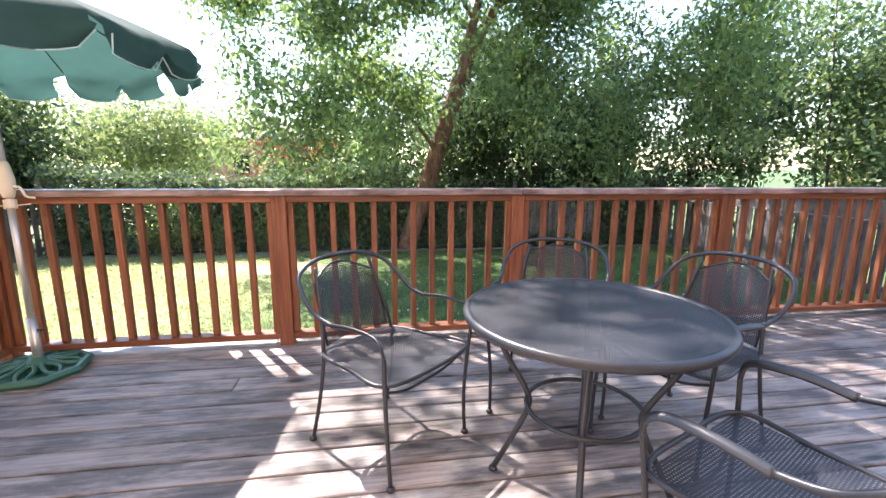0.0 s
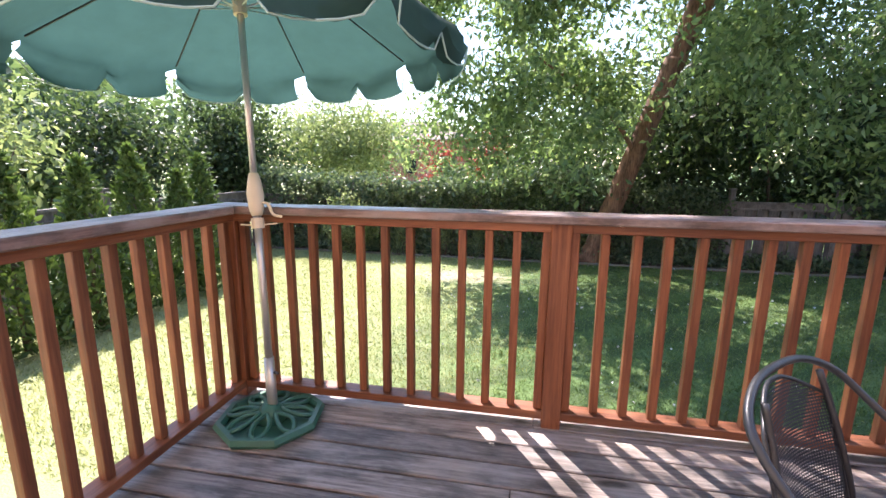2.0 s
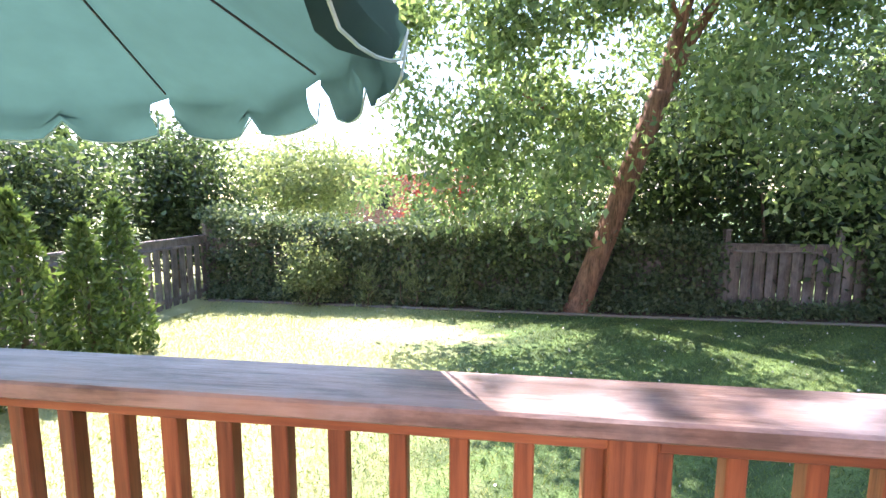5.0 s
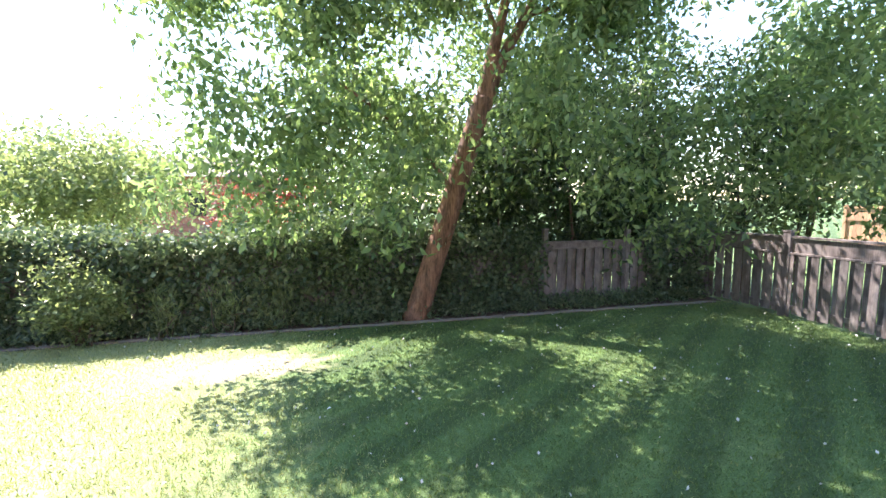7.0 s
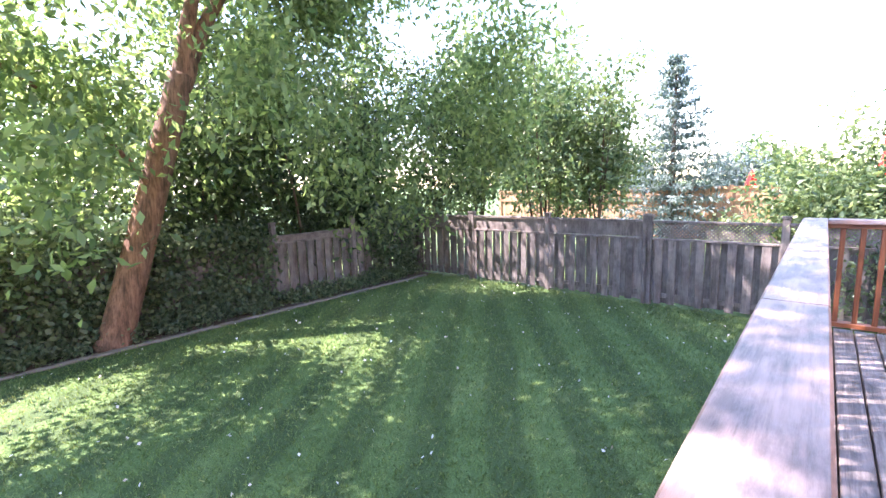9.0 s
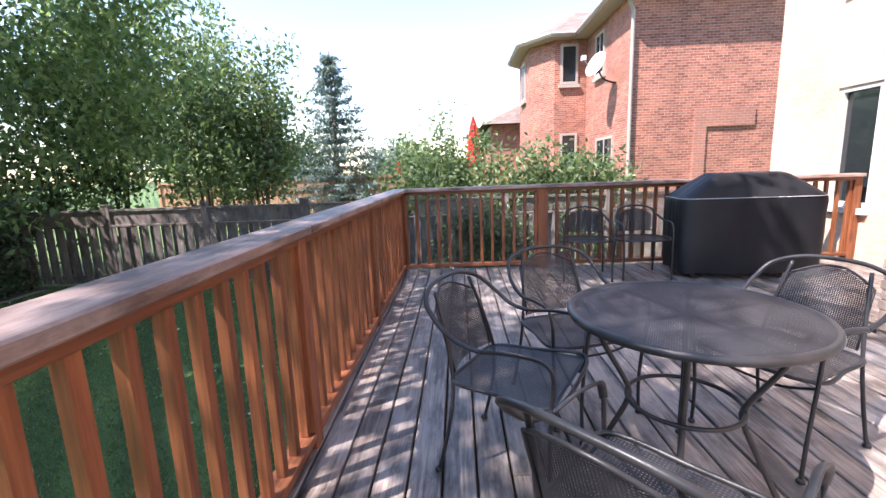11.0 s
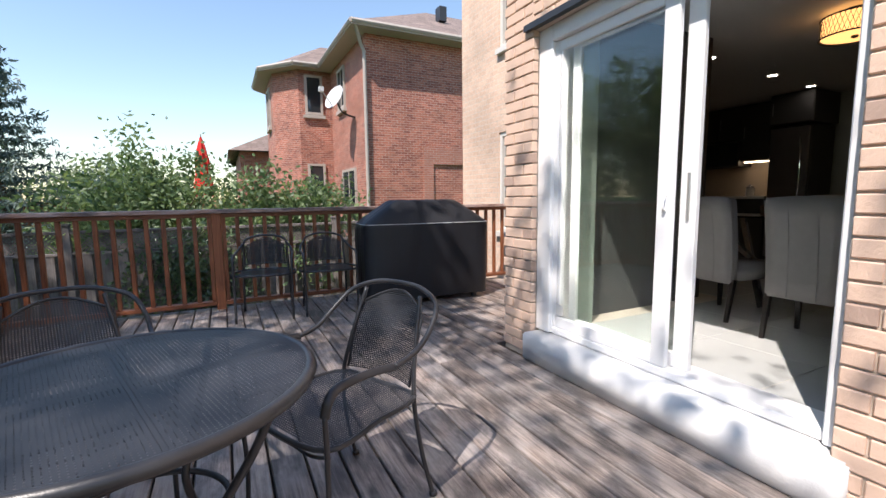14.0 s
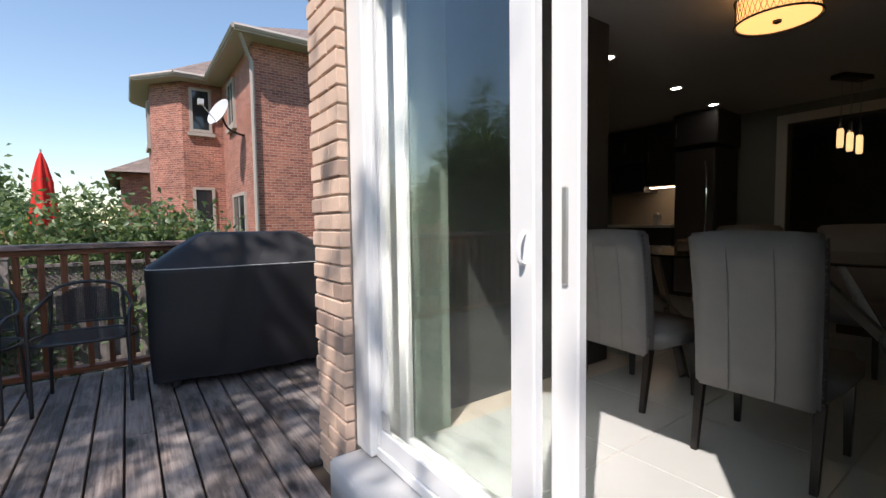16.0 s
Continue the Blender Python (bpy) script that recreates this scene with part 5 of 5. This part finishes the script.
for f in ((0, 1, 5, 4), (2, 3, 4, 5), (1, 2, 5), (3, 0, 4)):
    bm.faces.new([v[i] for i in f])
part("roof", bm, SHINGLE, fh)
gh = thing("garden_house", "distant red brick house beyond the gardens", "house")
part("wall", boxm(-14, -5.5, 33, 40, GZ, 3.0), REDWALL, gh)
for x in (-12.5, -9.8, -7.3):
    part("window", boxm(x, x + 1.0, 32.95, 33.02, .6, 2.0), DARKGLASS, gh)
bm = bmesh.new()
v = [bm.verts.new(p) for p in ((-14.6, 32.4, 3), (-4.9, 32.4, 3), (-4.9, 40.6, 3), (-14.6, 40.6, 3), (-12, 36.5, 4.6), (-7.5, 36.5, 4.6))]
for f in ((0, 1, 5, 4), (2, 3, 4, 5), (1, 2, 5), (3, 0, 4)):
    bm.faces.new([v[i] for i in f])
part("roof", bm, SHINGLE, gh)
gf = thing("garden_fence", "distant grey board fence in the next garden", "fence")
for i in range(24):
    piece("board", FENCE_BOARD, gf, pose(-7.4 + i * .14, 26.5, GZ))


def closed_parasol(x, y, z0, z1):
    u = thing("closed_umbrella", "closed red patio umbrella beyond the railing", "umbrella", at=pose(x, y, GZ))
    bm = bmesh.new()
    tube(bm, [(0, 0, 0), (0, 0, z1 - GZ + .08)], .02, 8)
    part("pole", bm, POLEMETAL, u)
    bm = bmesh.new()
    n, rings = 24, []
    h = z1 - z0
    for f, r in ((0, .24), (.12, .27), (.3, .22), (.38, .195), (.6, .19), (.85, .10), (1, .02)):
        rings.append([bm.verts.new((r * (1 + .25 * math.cos(6 * k * math.tau / n)) * math.cos(k * math.tau / n), r * (1 + .25 * math.cos(6 * k * math.tau / n)) * math.sin(k * math.tau / n), z0 - GZ + h * f)) for k in range(n)])
    for a, b in zip(rings, rings[1:]):
        for k in range(n):
            bm.faces.new((a[k], a[(k + 1) % n], b[(k + 1) % n], b[k]))
    part("canopy", bm, REDCLOTH, u, "", True)


closed_parasol(15.0, 1.92, 1.25, 3.1)
closed_parasol(22.0, 5.6, .4, 1.75)

# ---------------------------------------------------------------- inside: dining room and kitchen
FZ, CZ = .2, 2.46
TILE = plain("floor_tile", (0.50, 0.51, 0.50), 0.18, 0.0, 0.10, 3, 0.05, 30)
INWALL = plain("sage_wall", (0.24, 0.26, 0.235), 0.8, 0.0, 0.05, 2, 0.05, 60)
CEIL = plain("ceiling_paint", (0.48, 0.475, 0.47), 0.85, 0.0, 0.04, 2, 0.05, 60)
CABINET = plain("dark_cabinet", (0.050, 0.047, 0.045), 0.45, 0.0, 0.2, 4, 0.05, 60)
STEEL = plain("stainless", (0.30, 0.30, 0.31), 0.3, 0.9, 0.1, 10, 0.03, 90)
FABRIC = plain("grey_linen", (0.215, 0.208, 0.205), 0.9, 0.0, 0.16, 18, 0.5, 320, 0.2)
DARKLEG = plain("dark_leg", (0.018, 0.014, 0.012), 0.35)
CHROME = plain("chrome", (0.75, 0.75, 0.76), 0.08, 1.0, 0.03, 3, 0.0, 5)
BEIGETILE = plain("beige_backsplash", (0.50, 0.42, 0.33), 0.35, 0.0, 0.15, 6, 0.1, 40)
WICKER = plain("brown_wicker", (0.16, 0.085, 0.045), 0.7, 0.0, 0.5, 40, 0.8, 70)
CURTAIN = plain("pale_green_wall", (0.23, 0.265, 0.225), 0.85, 0.0, 0.06)
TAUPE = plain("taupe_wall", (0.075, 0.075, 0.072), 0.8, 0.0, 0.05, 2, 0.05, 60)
WARM = glow("warm_glow", (1.0, 0.52, 0.17), 1.25)
POT = glow("pot_light", (1.0, 0.93, 0.82), 14.0)
CRYSTAL = glow("crystal_glow", (1.0, 0.66, 0.30), 0.9)
UNDER = glow("under_cabinet_glow", (1.0, 0.75, 0.5), 5.0)

IX0, IX1, IY0 = -2.6, 4.35, -8.6
bm = boxm(IX0, 1.78, IY0, -.76, FZ - .15, FZ)
box(bm, 1.78, IX1, IY0, -2.42, FZ - .15, FZ)
ifl = struct("floor_inside", bm, MORTAR, "polished grey tile floor indoors", "floor")
TL = mesh_of("tile", boxm(-.298, .298, -.298, .298, 0, .008, .002), TILE)
for i in range(int((IX1 - IX0) / .6)):
    for j in range(int((-.76 - IY0) / .6)):
        if IX0 + .3 + i * .6 > 1.5 and -1.07 - j * .6 > -2.85:
            continue
        piece("tile", TL, ifl, pose(IX0 + .3 + i * .6, -1.07 - j * .6, FZ - .004, 0, 0, 90 * rr.randrange(4)))
bm = boxm(IX0, 1.8, IY0, -.76, CZ, CZ + .2)
box(bm, 1.8, IX1, IY0, -2.42, CZ, CZ + .2)
box(bm, 1.8, 2.05, -2.42, -.76, CZ, CZ + .2)
struct("ceiling", bm, CEIL, "pale painted ceiling with recessed lights", "ceiling")
struct("wall_inside_west", boxm(IX0 - .15, IX0, IY0, -.76, FZ, CZ), INWALL, "sage painted room wall", "wall")
struct("wall_inside_east", boxm(IX1, IX1 + .15, IY0, -2.6, FZ, CZ), INWALL, "sage painted room wall", "wall")
# darker than the other walls of the room
struct("wall_inside_pier", boxm(1.76, 1.795, -2.42, -.965, FZ, CZ), TAUPE, "dark taupe wall beside the door", "wall")
struct("wall_inside_return", boxm(1.61, 1.795, -.96, -.77, FZ, CZ), CURTAIN, "pale green painted return beside the door frame", "wall")
bm = bmesh.new()
box(bm, 1.80, IX1, -6.15, -6.0, FZ, CZ)
box(bm, .9, 1.80, -6.15, -6.0, 2.25, CZ)
box(bm, IX0, .9, -6.15, -6.0, FZ, CZ)
struct("wall_inside_back", bm, INWALL, "sage painted wall with a doorway", "wall")
struct("wall_inside_far", boxm(IX0, IX1, IY0 - .1, IY0, FZ, CZ), INWALL, "dim far wall", "wall")
bm = bmesh.new()
box(bm, 1.80, 1.90, -6.0, -5.97, FZ, 2.35)
box(bm, .80, .90, -6.0, -5.97, FZ, 2.35)
box(bm, .90, 1.80, -6.0, -5.97, 2.25, 2.35)
struct("trim_doorway", bm, TRIM, "white painted door casing", "trim")


def cabinet(x0, x1, y0, y1, z0, z1, doors, label):
    c = thing("cabinet", label, "cabinet", "kitchen cabinets")
    part("body", boxm(x0, x1, y0, y1, z0, z1, .003), CABINET, c)
    w = (x1 - x0) / doors
    for i in range(doors):
        d = part("door", boxm(x0 + i * w + .006, x0 + (i + 1) * w - .006, y1, y1 + .02, z0 + .01, z1 - .01, .004), CABINET, c)
        hx = x0 + (i + 1) * w - .05
        bm = bmesh.new()
        tube(bm, [(hx, y1 + .045, (z0 + z1) / 2 - .08), (hx, y1 + .045, (z0 + z1) / 2 + .08)], .006, 6)
        part("handle", bm, STEEL, d)


cabinet(2.80, 3.30, -6.0, -5.65, 1.62, 2.45, 1, "dark wall cabinet above the counter")
cabinet(3.30, 4.02, -6.0, -5.65, 1.95, 2.45, 2, "dark wall cabinet above the microwave")
cabinet(2.28, 2.78, -6.0, -5.35, 2.05, 2.45, 1, "dark cabinet above the fridge")
cabinet(2.80, 4.02, -6.0, -5.40, FZ, 1.06, 3, "dark base cabinet under the worktop")
tagged(part("worktop", boxm(2.79, 4.04, -6.0, -5.36, 1.062, 1.10, .004), TRIM), "pale stone kitchen worktop", "worktop")
struct("backsplash", boxm(2.80, 4.04, -5.998, -5.985, 1.1, 1.6), BEIGETILE, "beige tiled splashback", "splashback")
mw = thing("microwave", "dark microwave oven under the wall cabinet", "microwave")
part("body", boxm(3.32, 4.0, -5.99, -5.62, 1.55, 1.93, .006), CABINET, mw)
part("door", boxm(3.34, 3.82, -5.62, -5.605, 1.57, 1.91, .004), DARKGLASS, mw)
ul = tagged(part("under_cabinet_light", boxm(2.85, 3.28, -5.75, -5.70, 1.598, 1.615), UNDER), "warm strip light under the cabinet", "light")
fr = thing("fridge", "tall stainless steel fridge with curved handle", "fridge")
part("body", boxm(2.30, 2.77, -5.98, -5.38, FZ, 2.02, .008), CABINET, fr)
d = part("door", boxm(2.31, 2.76, -5.38, -5.345, FZ + .06, 2.0, .01), STEEL, fr)
bm = bmesh.new()
tube(bm, spline([(2.40, -5.34, .95), (2.37, -5.29, 1.1), (2.36, -5.28, 1.4), (2.37, -5.29, 1.7), (2.40, -5.34, 1.85)], 5), .012, 8)
part("handle", bm, CHROME, d)
jar = thing("jar", "small pale kitchen canister on the worktop", "jar", at=pose(3.12, -5.62, 1.10))
bm = bmesh.new()
lathe(bm, [(.05, 0), (.055, .01), (.055, .11), (.05, .12)], 16)
part("body", bm, TRIM, jar, "", True)
bm = bmesh.new()
lathe(bm, [(.052, .12), (.052, .14), (.015, .15), (.015, .17)], 16)
part("lid", bm, CHROME, jar, "", True)


def dining_chair():
    """Upholstered chair, faces -y, its back towards +y."""
    c = thing("dining_chair", "grey linen dining chair with nailhead trim and dark legs", "chair", "dining chairs")
    bm = boxm(-.212, .212, .13, .22, .28, .91)
    bmesh.ops.subdivide_edges(bm, edges=bm.edges[:], cuts=4, use_grid_fill=True)
    for v in bm.verts:
        t = (v.co.z - .28) / .63
        v.co.y += .07 * t * t
        v.co.z -= .02 * math.cos(v.co.x * 4) * t * 0 + .012 * (v.co.x / .212) ** 2 * t
        v.co.x *= 1 - .05 * (1 - t)
    bmesh.ops.bevel(bm, geom=[e for e in bm.edges if e.calc_face_angle(0) > .8], offset=.014, segments=2, affect="EDGES")
    back = part("backrest", bm, FABRIC, c, "", True)
    bm = bmesh.new()
    for s in (-1, 1):
        for i in range(26):
            t = i / 25
            bmesh.ops.create_icosphere(bm, subdivisions=1, radius=.006, matrix=Matrix.Translation((s * .210 * (1 - .05 * (1 - t)), .185 + .07 * t * t, .31 + .57 * t)))
    tagged(part("nailheads", bm, CHROME, back), kind="stuff")
    bm = bmesh.new()
    for x in (-.075, .075):
        tube(bm, [(x, .221 + .07 * t * t + .001, .28 + .63 * t) for t in (.02, .3, .6, .9)], .0025, 4)
    part("seam", bm, FABRIC, back)
    bm = boxm(-.235, .235, -.25, .14, .30, .42)
    bmesh.ops.bevel(bm, geom=bm.edges[:], offset=.03, segments=3, affect="EDGES")
    part("seat", bm, FABRIC, c, "", True)
    for x in (-.195, .195):
        for y in (-.21, .17):
            bm = bmesh.new()
            tube(bm, [(x, y + (.05 if y > 0 else 0), 0), (x, y, .31)], [.016, .024], 4)
            part("leg", bm, DARKLEG, c)
    return c


DC = dining_chair()
DC.matrix_world = pose(.63, -1.85, FZ + .004)
for m in (pose(1.31, -2.03, FZ + .004, 0, 0, -7), pose(-.02, -2.15, FZ + .004, 0, 0, 30), pose(.75, -3.5, FZ + .004, 0, 0, 178), pose(1.35, -3.45, FZ + .004, 0, 0, 184)):
    copy_thing(DC, m)

dt = thing("dining_table", "glass-topped dining table on crossed chrome legs", "table")
gp = part("tabletop", boxm(-.1, 2.05, -3.2, -2.25, .945, .957, .003), glassy("table_glass", (.75, .82, .8)), dt)
for x in (.45, 1.5):
    bm = bmesh.new()
    tube(bm, [(x - .25, -2.45, FZ), (x + .25, -3.0, .94)], .03, 4)
    tube(bm, [(x - .25, -3.0, FZ), (x + .25, -2.45, .94)], .03, 4)
    part("crossed_leg", bm, CHROME, dt)
bk = thing("basket", "brown woven basket tray on the dining table", "basket")
part("body", boxm(.92, 1.32, -2.75, -2.45, .958, 1.04, .012), WICKER, bk)
ob = thing("kitchen_island", "dark island with a pale top", "island")
part("body", boxm(.1, 1.0, -5.0, -4.5, FZ, 1.06), CABINET, ob)
part("worktop", boxm(.05, 1.05, -5.05, -4.45, 1.062, 1.10, .004), TRIM, ob)


def drum_lamp(x, y, zb):
    d = thing("drum_ceiling_lamp", "lit drum ceiling lamp with a lattice shade", "lamp", at=pose(x, y, 0))
    R, h = .205, .14
    bm = bmesh.new()
    lathe(bm, [(R - .012, zb + .006), (R - .012, zb + h)], 40)
    part("shade", bm, WARM, d, "warm cream fabric shade", True)
    bm = bmesh.new()
    for z in (zb, zb + h):
        tube(bm, [(R * math.cos(k * math.tau / 40), R * math.sin(k * math.tau / 40), z) for k in range(40)], .006, 6, True)
    for k in range(44):
        for s in (-1, 1):
            a = k * math.tau / 44
            tube(bm, [((R - .004) * math.cos(a + s * q * .24), (R - .004) * math.sin(a + s * q * .24), zb + h * q) for q in (0, .33, .67, 1)], .0017, 4)
    part("lattice", bm, DARKLEG, d)
    bm = bmesh.new()
    lathe(bm, [(.008, zb - .015), (.022, zb - .008), (.022, zb + .004)], 12)
    part("finial", bm, DARKLEG, d)
    bm = bmesh.new()
    lathe(bm, [(.07, CZ - .03), (.08, CZ)], 20)
    tube(bm, [(0, 0, zb + h), (0, 0, CZ - .02)], .012, 8)
    part("canopy", bm, DARKLEG, d)


drum_lamp(.94, -2.79, 2.27)
for y in (-2.92, -4.2, -5.2):
    p = thing("recessed_light", "small bright recessed ceiling light", "light", "recessed lights", at=pose(1.88 - .075 * y, y, CZ))
    bm = bmesh.new()
    lathe(bm, [(.045, -.006), (.045, -.002)], 20)
    part("lens", bm, POT, p)
    bm = bmesh.new()
    tube(bm, [(.054 * math.cos(k * math.tau / 24), .054 * math.sin(k * math.tau / 24), -.004) for k in range(24)], .008, 6, True)
    part("trim_ring", bm, TRIM, p)
pd = thing("crystal_pendant", "lit crystal pendant cluster on a dark canopy", "pendant", at=pose(1.10, -5.2, 0, 0, 0, 68))
part("canopy", boxm(-.18, .18, -.06, .06, CZ - .04, CZ, .004), DARKLEG, pd)
for i, (dx, zb) in enumerate(((-.12, 1.75), (0, 1.77), (.12, 1.80))):
    bm = bmesh.new()
    lathe(bm, [(.02, zb), (.025, zb + .02), (.025, zb + .15), (.02, zb + .17)], 12, (dx, 0, 0))
    s = part("shade", bm, CRYSTAL, pd, "glowing crystal cylinder")
    bm = bmesh.new()
    tube(bm, [(dx, 0, zb + .17), (dx, 0, CZ - .04)], .004, 5)
    lathe(bm, [(.018, zb + .17), (.018, zb + .26)], 10, (dx, 0, 0))
    part("cord", bm, CHROME, s)

# ---------------------------------------------------------------- deck boards, last
y = DY1 - .075
row = 0
while y > -2.3:
    xs = [DX0 + .002]
    cuts = [-.9, .45, 1.95, 3.1]
    cut = cuts[(row * 7) % 4] + rr.uniform(-.2, .2)
    if row % 3 != 2:
        xs.append(cut)
    if row % 4 == 1 and cut < 1:
        xs.append(cut + 2.3)
    xs.append(DX1 - .002)
    x_min = DX0 if y > -.4 else 2.07
    for a, b in zip(xs, xs[1:]):
        a, b = max(a, x_min), b - .004
        if b - a < .1:
            continue
        me = mesh_of("plank", boxm(0, b - a, -.0668, .0668, -.032, 0, .004), DECKWOOD)
        piece("plank", me, deck, pose(a, y, rr.uniform(-.0015, .001), rr.uniform(-.25, .25)))
    y -= .1445
    row += 1
